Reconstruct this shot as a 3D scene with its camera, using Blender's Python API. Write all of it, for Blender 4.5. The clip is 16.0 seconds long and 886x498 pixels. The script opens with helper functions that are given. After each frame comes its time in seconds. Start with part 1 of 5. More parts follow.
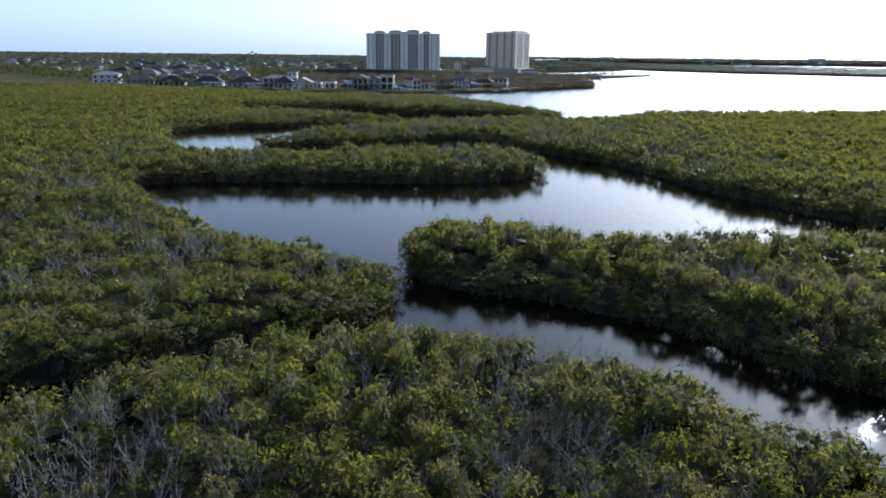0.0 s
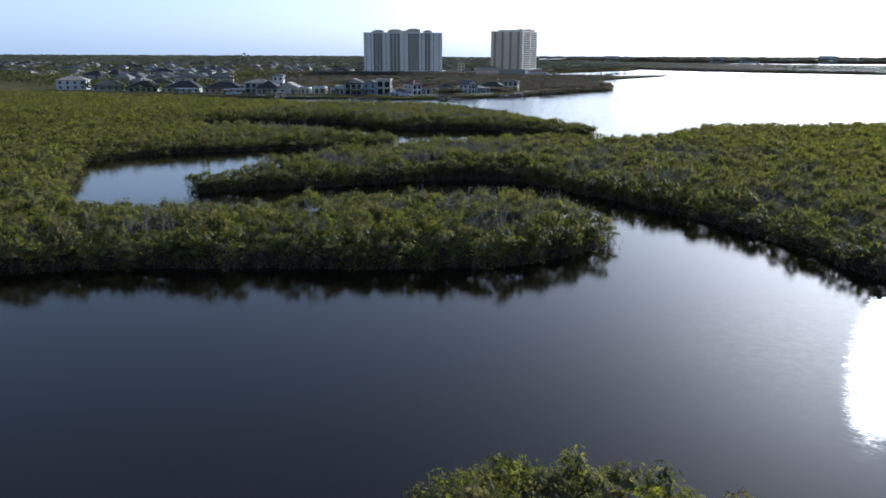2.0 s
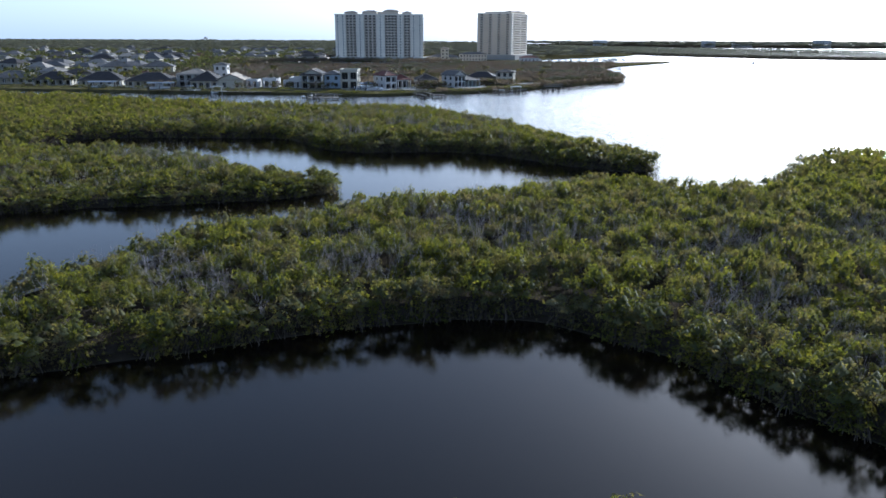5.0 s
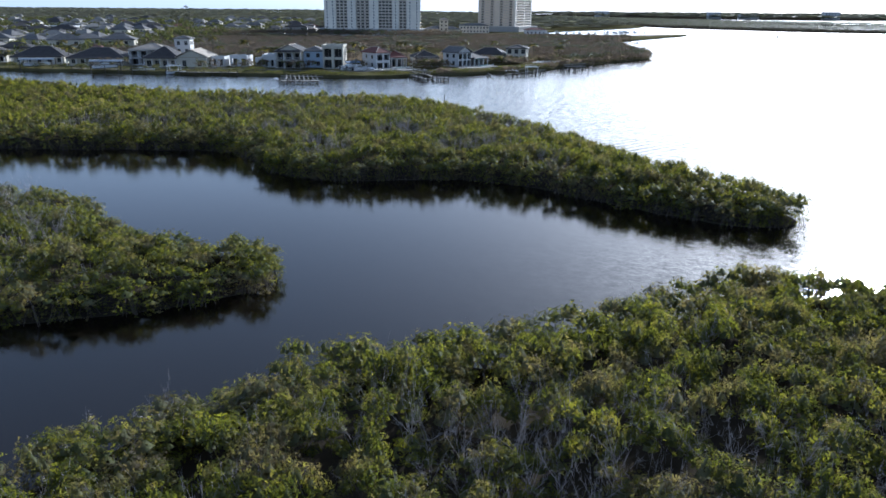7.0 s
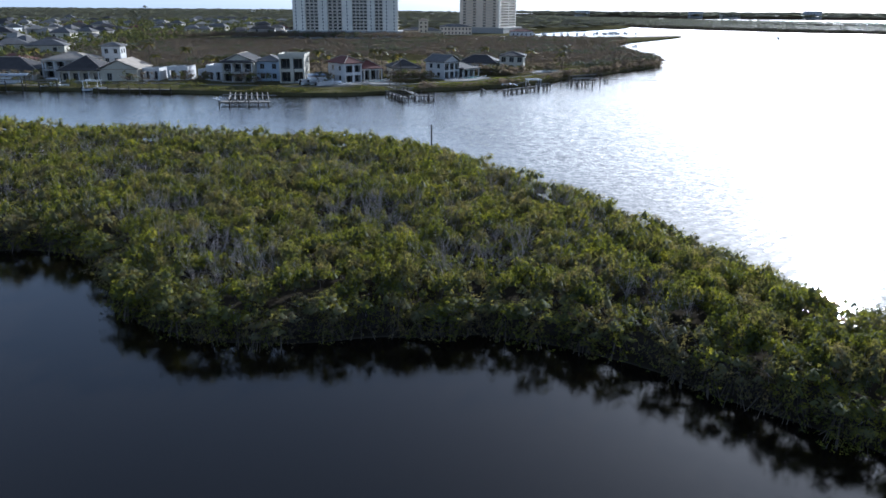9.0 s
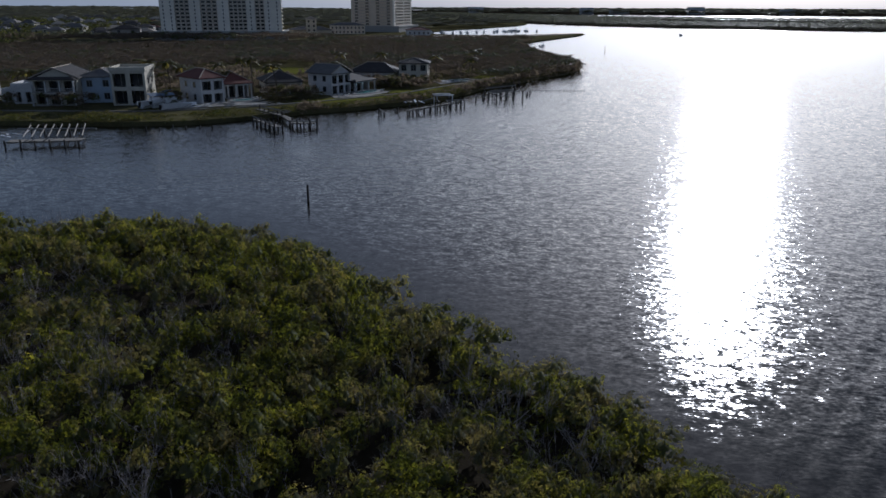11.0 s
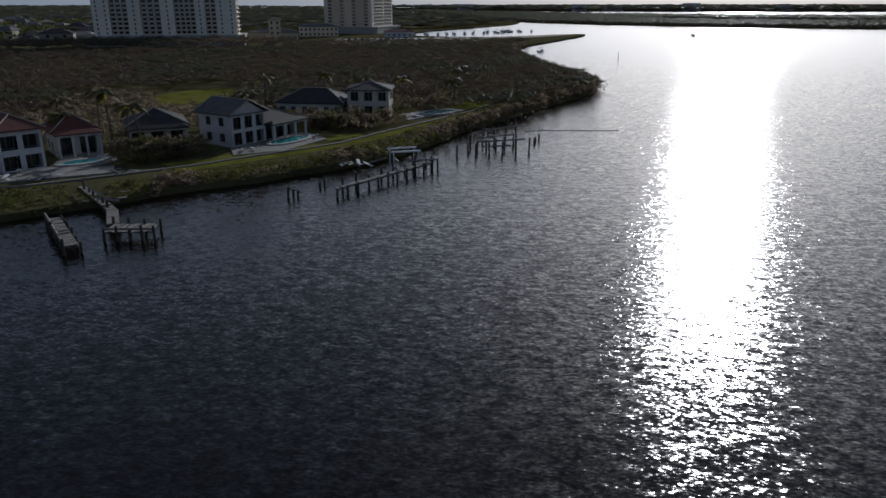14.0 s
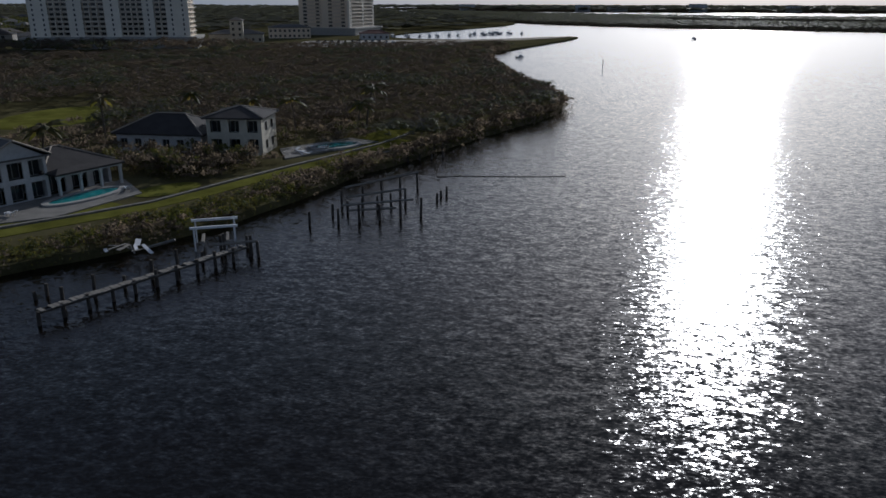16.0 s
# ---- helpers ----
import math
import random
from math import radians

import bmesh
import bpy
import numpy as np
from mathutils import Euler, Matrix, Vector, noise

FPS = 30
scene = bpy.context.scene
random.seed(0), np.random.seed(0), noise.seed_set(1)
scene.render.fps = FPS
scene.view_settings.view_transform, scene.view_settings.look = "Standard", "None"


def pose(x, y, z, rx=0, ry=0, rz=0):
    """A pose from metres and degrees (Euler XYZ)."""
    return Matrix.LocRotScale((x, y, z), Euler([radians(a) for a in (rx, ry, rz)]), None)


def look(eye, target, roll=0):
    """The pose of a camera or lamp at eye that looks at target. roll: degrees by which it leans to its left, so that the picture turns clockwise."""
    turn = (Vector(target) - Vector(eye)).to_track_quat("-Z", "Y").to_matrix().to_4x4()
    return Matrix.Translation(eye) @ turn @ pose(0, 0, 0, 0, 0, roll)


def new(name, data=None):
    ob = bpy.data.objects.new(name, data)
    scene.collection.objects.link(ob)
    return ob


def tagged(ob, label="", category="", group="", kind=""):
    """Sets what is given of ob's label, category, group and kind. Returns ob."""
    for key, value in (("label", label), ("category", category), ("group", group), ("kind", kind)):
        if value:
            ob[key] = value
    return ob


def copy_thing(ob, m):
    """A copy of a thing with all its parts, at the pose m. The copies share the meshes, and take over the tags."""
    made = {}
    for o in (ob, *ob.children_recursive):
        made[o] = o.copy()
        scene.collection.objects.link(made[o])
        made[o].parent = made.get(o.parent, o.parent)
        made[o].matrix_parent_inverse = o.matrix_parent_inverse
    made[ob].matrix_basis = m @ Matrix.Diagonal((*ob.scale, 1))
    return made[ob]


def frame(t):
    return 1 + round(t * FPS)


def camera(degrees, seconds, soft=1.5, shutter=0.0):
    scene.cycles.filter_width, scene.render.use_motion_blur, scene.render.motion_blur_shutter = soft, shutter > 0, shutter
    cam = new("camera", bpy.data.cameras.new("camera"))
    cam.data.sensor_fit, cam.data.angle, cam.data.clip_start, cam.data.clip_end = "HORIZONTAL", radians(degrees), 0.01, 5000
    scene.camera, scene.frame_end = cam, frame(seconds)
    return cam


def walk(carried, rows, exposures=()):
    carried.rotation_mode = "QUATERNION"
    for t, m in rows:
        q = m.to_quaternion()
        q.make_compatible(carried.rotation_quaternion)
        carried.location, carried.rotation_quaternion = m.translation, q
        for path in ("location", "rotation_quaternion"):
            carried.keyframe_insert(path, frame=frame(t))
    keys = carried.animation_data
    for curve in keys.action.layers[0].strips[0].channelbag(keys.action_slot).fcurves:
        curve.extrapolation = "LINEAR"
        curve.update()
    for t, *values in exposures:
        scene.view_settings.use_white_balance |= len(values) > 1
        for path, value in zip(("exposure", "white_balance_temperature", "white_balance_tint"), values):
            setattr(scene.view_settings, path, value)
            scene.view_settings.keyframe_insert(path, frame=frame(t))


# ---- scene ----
cam = camera(62.1, 16.0, soft=1.6)
METRES, EYE, TILT, LEAN, TURN = 430.0, 24.0, -14.8, -0.6, 0.0
ROWS = [
    (0.0, 0.0, 0.0, 0.0, -0.0, 0.0, -0.0),
    (0.5, -0.0012, 0.0318, 0.0088, 0.13, 0.02, -0.0),
    (1.0, -0.0024, 0.0637, 0.0173, 0.19, 0.03, 0.04),
    (1.5, -0.0026, 0.0957, 0.026, 0.22, 0.01, 0.22),
    (2.0, -0.0021, 0.1271, 0.0345, 0.23, 0.0, 0.35),
    (2.2, -0.0018, 0.1397, 0.038, 0.2, 0.0, 0.36),
    (2.4, -0.0015, 0.1522, 0.0415, -0.89, 0.0, 0.7),
    (2.5, -0.0012, 0.1585, 0.0433, -0.91, 0.0, 0.72),
    (3.0, -0.0, 0.1904, 0.0515, -0.88, -0.0, 0.8),
    (3.5, 0.001, 0.2215, 0.059, -0.9, 0.02, 0.77),
    (4.0, 0.0022, 0.2532, 0.0675, -0.88, 0.04, 0.75),
    (6.5, -0.0006, 0.4119, 0.1097, -1.2, -3.33, 0.49),
    (7.0, -0.0013, 0.4428, 0.1178, -1.31, -3.29, 0.5),
    (7.2, -0.0015, 0.455, 0.1212, -2.2, -3.3, 0.78),
    (7.5, -0.0018, 0.4733, 0.1263, -2.22, -3.3, 0.79),
    (8.0, -0.0021, 0.5038, 0.1346, -2.18, -3.31, 0.82),
    (8.5, -0.0024, 0.5342, 0.1429, -2.17, -3.33, 0.81),
    (8.9, -0.0022, 0.5588, 0.1495, -2.15, -3.33, 0.8),
    (9.0, -0.0021, 0.5649, 0.1511, -2.91, -3.35, 0.98),
    (9.2, -0.0019, 0.577, 0.1544, -10.0, -3.68, 2.98),
    (9.3, -0.0018, 0.583, 0.156, -10.41, -3.7, 3.1),
    (9.5, -0.0016, 0.5952, 0.1594, -10.43, -3.7, 3.11),
    (10.0, 0.001, 0.6251, 0.1673, -10.39, -3.73, 3.09),
    (12.5, 0.0279, 0.7653, 0.2063, -11.06, -4.08, 3.42),
    (13.0, 0.0351, 0.7961, 0.2141, -11.2, -4.1, 3.56),
    (13.5, 0.046, 0.8197, 0.2215, -11.16, -4.15, 3.5),
    (14.0, 0.0562, 0.8488, 0.2285, -11.19, -4.12, 3.59),
    (14.5, 0.0702, 0.8698, 0.2348, -11.0, -4.13, 3.49),
    (15.0, 0.0851, 0.8959, 0.241, -10.92, -4.1, 3.51),
    (15.5, 0.1031, 0.9169, 0.2462, -10.77, -4.11, 3.41),
    (16.0, 0.1215, 0.9381, 0.2509, -10.71, -4.09, 3.27),
]
EXPOSURES = [(0.0, 0.62, 5100, 10), (1.0, 0.62, 5100, 10), (2.0, 0.42, 5100, 10), (2.6, 0.46, 5100, 10), (3.3, 0.65, 5100, 10), (4.2, 0.68, 5100, 10), (6.3, 0.84, 5100, 10), (7.2, 0.82, 5100, 10), (8.3, 0.56, 5100, 10), (9.0, 0.62, 5100, 10), (9.5, 0.26, 5200, 14), (10.2, -0.38, 5200, 14), (12.3, -1.06, 5450, 12), (16.0, -1.09, 5500, 12)]
walk(cam, [(t, pose(0, 0, EYE, TILT, LEAN, TURN) @ pose(METRES * x, METRES * y, METRES * z, 90 + pitch, roll, yaw)) for t, x, y, z, yaw, pitch, roll in ROWS], EXPOSURES)

# ---- daylight: low afternoon sun ahead and to the right, clear sky ----
SUN_AZ, SUN_EL = 32.8, 20.0
world = bpy.data.worlds.new("sky")
scene.world = world
world.use_nodes = True
wn = world.node_tree.nodes
sky = wn.new("ShaderNodeTexSky")
sky.sky_type = "NISHITA"
sky.sun_disc = False
sky.sun_elevation = radians(SUN_EL)
sky.sun_rotation = radians(SUN_AZ)
sky.air_density, sky.dust_density, sky.ozone_density = 1.0, 2.7, 3.0
wn["Background"].inputs["Strength"].default_value = 0.075
hue = wn.new("ShaderNodeHueSaturation")
hue.inputs["Saturation"].default_value = 0.7
veil = wn.new("ShaderNodeMix")  # thin high haze over the whole sky
veil.data_type, veil.blend_type = "RGBA", "ADD"
veil.inputs[0].default_value = 1.0
veil.inputs[7].default_value = (1.6, 2.0, 2.6, 1.0)
coord = wn.new("ShaderNodeTexCoord")
height = wn.new("ShaderNodeSeparateXYZ")
low_haze = wn.new("ShaderNodeMapRange")  # denser towards the horizon
low_haze.interpolation_type = "SMOOTHSTEP"
for i_, v_ in ((1, 0.0), (2, 0.32), (3, 1.0), (4, 0.0)):
    low_haze.inputs[i_].default_value = v_
haze = wn.new("ShaderNodeMix")
haze.data_type = "RGBA"
haze.inputs[6].default_value, haze.inputs[7].default_value = (0.7, 0.85, 1.1, 1.0), (4.3, 5.0, 5.9, 1.0)
world.node_tree.links.new(coord.outputs["Generated"], height.inputs[0])
world.node_tree.links.new(height.outputs["Z"], low_haze.inputs["Value"])
world.node_tree.links.new(low_haze.outputs["Result"], haze.inputs[0])
world.node_tree.links.new(haze.outputs[2], veil.inputs[7])
world.node_tree.links.new(sky.outputs["Color"], hue.inputs["Color"])
world.node_tree.links.new(hue.outputs["Color"], veil.inputs[6])
world.node_tree.links.new(veil.outputs[2], wn["Background"].inputs["Color"])
sun_data = bpy.data.lights.new("sun", "SUN")
sun_data.energy, sun_data.angle, sun_data.color = 5.0, radians(0.6), (1.0, 0.93, 0.82)
sun = new("sun", sun_data)
s_dir = Vector((math.sin(radians(SUN_AZ)) * math.cos(radians(SUN_EL)), math.cos(radians(SUN_AZ)) * math.cos(radians(SUN_EL)), math.sin(radians(SUN_EL))))
sun.matrix_world = look(s_dir * 500, (0, 0, 0))


# ---- materials ----
def material(name):
    m = bpy.data.materials.new(name)
    m.use_nodes = True
    nt = m.node_tree
    return m, nt, nt.nodes["Principled BSDF"]


def link(nt, a, b):
    nt.links.new(a, b)


def noise_node(nt, scale, detail=4.0, rough=0.55, vector=None):
    n = nt.nodes.new("ShaderNodeTexNoise")
    n.inputs["Scale"].default_value, n.inputs["Detail"].default_value, n.inputs["Roughness"].default_value = scale, detail, rough
    if vector is not None:
        link(nt, vector, n.inputs["Vector"])
    return n


def position(nt):
    return nt.nodes.new("ShaderNodeNewGeometry").outputs["Position"]


def ramp(nt, fac, stops):
    r = nt.nodes.new("ShaderNodeValToRGB")
    while len(r.color_ramp.elements) < len(stops):
        r.color_ramp.elements.new(0.5)
    for e, (p, c) in zip(r.color_ramp.elements, stops):
        e.position, e.color = p, (*c, 1)
    link(nt, fac, r.inputs["Fac"])
    return r.outputs["Color"]


def mix(nt, fac, a, b, kind="MIX"):
    n = nt.nodes.new("ShaderNodeMix")
    n.data_type, n.blend_type = "RGBA", kind
    for sock, v in ((n.inputs[0], fac), (n.inputs[6], a), (n.inputs[7], b)):
        if isinstance(v, (int, float)):
            sock.default_value = v
        elif isinstance(v, tuple):
            sock.default_value = (*v, 1)
        else:
            link(nt, v, sock)
    return n.outputs[2]


def math_node(nt, op, a, b=0.0):
    n = nt.nodes.new("ShaderNodeMath")
    n.operation = op
    for sock, v in ((n.inputs[0], a), (n.inputs[1], b)):
        if isinstance(v, (int, float)):
            sock.default_value = v
        else:
            link(nt, v, sock)
    return n.outputs[0]


def bump(nt, bsdf, height, strength, distance):
    b = nt.nodes.new("ShaderNodeBump")
    b.inputs["Strength"].default_value, b.inputs["Distance"].default_value = strength, distance
    link(nt, height, b.inputs["Height"])
    link(nt, b.outputs["Normal"], bsdf.inputs["Normal"])


def plain(name, colour, rough=0.7, metal=0.0, vary=0.18, scale=1.5, fine=9.0, relief=0.02, gloss=0.2):
    """A weathered surface: stains at one scale, grain at a finer one."""
    m, nt, p = material(name)
    pos = position(nt)
    big, small = noise_node(nt, scale, 3, 0.6, pos), noise_node(nt, fine, 4, 0.6, pos)
    dark, light = tuple(c * (1 - vary) for c in colour), tuple(min(1, c * (1 + vary)) for c in colour)
    col = ramp(nt, big.outputs["Fac"], [(0.3, dark), (0.7, light)])
    col = mix(nt, 0.25, col, ramp(nt, small.outputs["Fac"], [(0.35, tuple(c * 0.7 for c in colour)), (0.65, light)]))
    rnd = nt.nodes.new("ShaderNodeObjectInfo").outputs["Random"]
    col = mix(nt, 1.0, col, ramp(nt, rnd, [(0.0, (0.88, 0.88, 0.88)), (1.0, (1, 1, 1))]), "MULTIPLY")
    link(nt, col, p.inputs["Base Color"])
    p.inputs["Roughness"].default_value, p.inputs["Metallic"].default_value = rough, metal
    p.inputs["Specular IOR Level"].default_value = gloss if rough > 0.5 else 0.5
    bump(nt, p, small.outputs["Fac"], 0.4, relief)
    return m


def leaves(name, stops, patch, glow=0.5, rough=0.6, lace=0.0, gloss=0.15, tint=(1.48, 1.42, 0.6), open_=0.5):
    """Foliage: each leaf spray takes its own shade, with wider patches of another tone, and lets light through."""
    m, nt, p = material(name)
    geo = nt.nodes.new("ShaderNodeNewGeometry")
    col = ramp(nt, geo.outputs["Random Per Island"], stops)
    wide = noise_node(nt, 0.3, 4, 0.7, geo.outputs["Position"])
    tree = noise_node(nt, 0.6, 2, 0.5, geo.outputs["Position"])
    col = mix(nt, 0.6, col, ramp(nt, tree.outputs["Fac"], [(0.32 + 0.36 * p_, c) for p_, c in stops]))
    col = mix(nt, ramp(nt, wide.outputs["Fac"], [(0.46, (0, 0, 0)), (0.6, (0.85, 0.85, 0.85))]), col, patch)
    col = mix(nt, 1.0, col, ramp(nt, tree.outputs["Fac"], [(0.3, (0.75, 0.78, 0.8)), (0.7, (1.2, 1.17, 1.0))]), "MULTIPLY")
    link(nt, col, p.inputs["Base Color"])
    p.inputs["Roughness"].default_value = rough
    p.inputs["Specular IOR Level"].default_value = gloss
    t = nt.nodes.new("ShaderNodeBsdfTranslucent")
    link(nt, mix(nt, 1.0, col, tint, "MULTIPLY"), t.inputs["Color"])
    ms = nt.nodes.new("ShaderNodeMixShader")
    ms.inputs[0].default_value = glow
    link(nt, p.outputs[0], ms.inputs[1])
    link(nt, t.outputs[0], ms.inputs[2])
    out = ms.outputs[0]
    if lace:  # gaps between the single leaves of a spray
        cells = nt.nodes.new("ShaderNodeTexVoronoi")
        cells.inputs["Scale"].default_value = lace
        link(nt, geo.outputs["Position"], cells.inputs["Vector"])
        gap = math_node(nt, "GREATER_THAN", cells.outputs["Distance"], open_)
        clear = nt.nodes.new("ShaderNodeBsdfTransparent")
        cut = nt.nodes.new("ShaderNodeMixShader")
        link(nt, gap, cut.inputs[0])
        link(nt, out, cut.inputs[1])
        link(nt, clear.outputs[0], cut.inputs[2])
        out = cut.outputs[0]
    link(nt, out, nt.nodes["Material Output"].inputs["Surface"])
    return m


def water_material():
    """Dark tannin water: glassy in the sheltered creeks, ruffled by wind in the open bay."""
    m, nt, p = material("water")
    pos = position(nt)
    wind = nt.nodes.new("ShaderNodeAttribute")
    wind.attribute_name = "wind"
    wind = wind.outputs["Fac"]
    mp = nt.nodes.new("ShaderNodeMapping")
    mp.vector_type = "TEXTURE"  # crests run long across the wind
    mp.inputs["Rotation"].default_value = (0, 0, radians(-20))
    mp.inputs["Scale"].default_value = (1.7, 1.0, 1.0)
    link(nt, pos, mp.inputs["Vector"])
    v = mp.outputs["Vector"]
    w1, w2, w3 = noise_node(nt, 1.5, 2, 0.5, v), noise_node(nt, 4.8, 3, 0.55, v), noise_node(nt, 0.045, 3, 0.6, pos)
    gust = math_node(nt, "ADD", math_node(nt, "MULTIPLY", w3.outputs["Fac"], 0.9), 0.45)
    # far out the single waves are too fine to tell apart and count as roughness
    off = nt.nodes.new("ShaderNodeAttribute")
    off.attribute_name = "fine"
    off = off.outputs["Fac"]
    seen = math_node(nt, "MULTIPLY", wind, math_node(nt, "SUBTRACT", 1.0, math_node(nt, "MULTIPLY", off, 0.5)))
    amp = math_node(nt, "ADD", math_node(nt, "MULTIPLY", math_node(nt, "MULTIPLY", seen, gust), WAVE_BAY), WAVE_CREEK)
    nt.nodes.remove(p)
    gloss, body, blend = nt.nodes.new("ShaderNodeBsdfAnisotropic"), nt.nodes.new("ShaderNodeBsdfDiffuse"), nt.nodes.new("ShaderNodeMixShader")
    gloss.distribution = "BECKMANN"
    # each point of the surface leans by the slope of the waves there
    slopes = []
    for w, k in ((w1, 0.52), (w2, 0.8)):
        sub, mul = nt.nodes.new("ShaderNodeVectorMath"), nt.nodes.new("ShaderNodeVectorMath")
        sub.operation, mul.operation = "SUBTRACT", "MULTIPLY"
        sub.inputs[1].default_value, mul.inputs[1].default_value = (0.5, 0.5, 0.5), (k * 0.75, k, 0)
        link(nt, w.outputs["Color"], sub.inputs[0])
        link(nt, sub.outputs[0], mul.inputs[0])
        slopes.append(mul.outputs[0])
    add, size, up, unit = (nt.nodes.new("ShaderNodeVectorMath") for _ in range(4))
    add.operation, size.operation, up.operation, unit.operation = "ADD", "SCALE", "ADD", "NORMALIZE"
    link(nt, slopes[0], add.inputs[0])
    link(nt, slopes[1], add.inputs[1])
    link(nt, add.outputs[0], size.inputs[0])
    link(nt, amp, size.inputs["Scale"])
    # an old boat wake: a train of parallel crests
    wake = nt.nodes.new("ShaderNodeAttribute")
    wake.attribute_name = "wake"
    across, lean, total = (nt.nodes.new("ShaderNodeVectorMath") for _ in range(3))
    across.operation, lean.operation, total.operation = "DOT_PRODUCT", "SCALE", "ADD"
    link(nt, pos, across.inputs[0])
    across.inputs[1].default_value = lean.inputs[0].default_value = (0.61, -0.79, 0)
    swing = math_node(nt, "SINE", math_node(nt, "MULTIPLY", across.outputs["Value"], 6.2832 / 2.0))
    link(nt, math_node(nt, "MULTIPLY", swing, math_node(nt, "MULTIPLY", wake.outputs["Fac"], 0.13)), lean.inputs["Scale"])
    link(nt, size.outputs[0], total.inputs[0])
    link(nt, lean.outputs[0], total.inputs[1])
    link(nt, total.outputs[0], up.inputs[0])
    up.inputs[1].default_value = (0, 0, 1)
    link(nt, up.outputs[0], unit.inputs[0])
    fres = nt.nodes.new("ShaderNodeFresnel")
    fres.inputs["IOR"].default_value = 1.33
    for n in (gloss, fres):
        link(nt, unit.outputs[0], n.inputs["Normal"])
    murk = noise_node(nt, 0.03, 3, 0.5, pos)
    link(nt, ramp(nt, murk.outputs["Fac"], [(0.35, (0.0046, 0.0037, 0.0026)), (0.7, (0.0078, 0.0056, 0.0034))]), body.inputs["Color"])
    rough = math_node(nt, "ADD", math_node(nt, "MULTIPLY", off, ROUGH_FAR), math_node(nt, "ADD", math_node(nt, "MULTIPLY", wind, ROUGH_BAY), ROUGH_CREEK))
    link(nt, rough, gloss.inputs["Roughness"])
    gloss.inputs["Color"].default_value = (1.0, 0.99, 0.98, 1)
    link(nt, fres.outputs[0], blend.inputs[0])
    link(nt, body.outputs[0], blend.inputs[1])
    link(nt, gloss.outputs[0], blend.inputs[2])
    link(nt, blend.outputs[0], nt.nodes["Material Output"].inputs["Surface"])
    return m


ROUGH_CREEK, ROUGH_BAY, ROUGH_FAR = 0.13, 0.08, 0.06
WAVE_BAY, WAVE_CREEK = 0.71, 0.012
M_WATER = water_material()
LEAF_TONES = [(0.0, (0.05, 0.06, 0.022)), (0.45, (0.102, 0.113, 0.027)), (0.8, (0.188, 0.188, 0.031)), (1.0, (0.29, 0.27, 0.042))]
M_LEAF = leaves("mangrove_leaves", LEAF_TONES, (0.118, 0.096, 0.088), lace=9.5, glow=0.55, gloss=0.04, rough=0.75)
M_INNER = leaves("inner_mangrove_foliage", [(0.0, (0.07, 0.078, 0.038)), (1.0, (0.11, 0.118, 0.046))], (0.12, 0.114, 0.074), glow=0.3, gloss=0.03, lace=5.0, open_=0.66)
M_BUSH = leaves("bank_shrub_leaves", [(0.0, (0.05, 0.055, 0.022)), (0.6, (0.095, 0.1, 0.03)), (1.0, (0.15, 0.14, 0.05))], (0.1, 0.085, 0.055), lace=6.0, gloss=0.03)
# greyed and lightened: the haze of distance is put into this leaf colour
M_FAR = leaves("hazy_woodland_leaves", [(0.0, (0.115, 0.12, 0.105)), (1.0, (0.17, 0.175, 0.155))], (0.165, 0.152, 0.14), tint=(1.25, 1.25, 0.95), glow=0.55, gloss=0.0)
M_PALM = leaves("palm_leaves", [(0.0, (0.065, 0.072, 0.03)), (0.7, (0.12, 0.118, 0.045)), (1.0, (0.2, 0.155, 0.085))], (0.15, 0.118, 0.07), glow=0.5)
M_BROWN = leaves("storm_browned_leaves", [(0.0, (0.14, 0.117, 0.104)), (0.6, (0.162, 0.137, 0.122)), (1.0, (0.19, 0.161, 0.143))], (0.155, 0.135, 0.108), tint=(1.2, 1.1, 0.95), glow=0.68, gloss=0.0, lace=3.5, open_=0.55)
M_TWIG = plain("bare_grey_twigs", (0.33, 0.295, 0.275), 0.9)
M_DEAD = plain("dead_brown_twigs", (0.29, 0.245, 0.235), 0.9)
M_BARK = plain("mangrove_bark", (0.11, 0.09, 0.07), 0.9)
M_MUD = plain("mangrove_mud", (0.045, 0.038, 0.028), 1.0, gloss=0.0, vary=0.3, scale=0.4)


# ---- building helpers ----
def part(name, bm, mat, parent=None, label=""):
    me = bpy.data.meshes.new(name)
    bm.to_mesh(me)
    bm.free()
    me.materials.append(mat)
    ob = new(name, me)
    ob.parent = parent
    return tagged(ob, label)


def thing(name, label, category, group="", m=None):
    ob = new(name)
    ob.empty_display_size = 0.5
    if m is not None:
        ob.matrix_world = m
    return tagged(ob, label, category, group)


def box(bm, x0, y0, z0, x1, y1, z1, rz=0.0):
    c = Vector(((x0 + x1) / 2, (y0 + y1) / 2, (z0 + z1) / 2))
    m = Matrix.Translation(c) @ Matrix.Rotation(rz, 4, "Z") @ Matrix.Diagonal((x1 - x0, y1 - y0, z1 - z0, 1))
    bmesh.ops.create_cube(bm, size=1.0, matrix=m)
    return bm


def rod(bm, a, b, r0, r1=None, sides=6):
    a, b = Vector(a), Vector(b)
    d = b - a
    m = Matrix.Translation((a + b) / 2) @ d.to_track_quat("Z", "Y").to_matrix().to_4x4()
    bmesh.ops.create_cone(bm, cap_ends=True, segments=sides, radius1=r0, radius2=r0 if r1 is None else r1, depth=d.length, matrix=m)
    return bm


def raw(name, verts, faces, mat, smooth=False):
    me = bpy.data.meshes.new(name)
    me.from_pydata(verts, [], faces)
    me.materials.append(mat)
    if smooth:
        me.shade_smooth()
    return new(name, me)


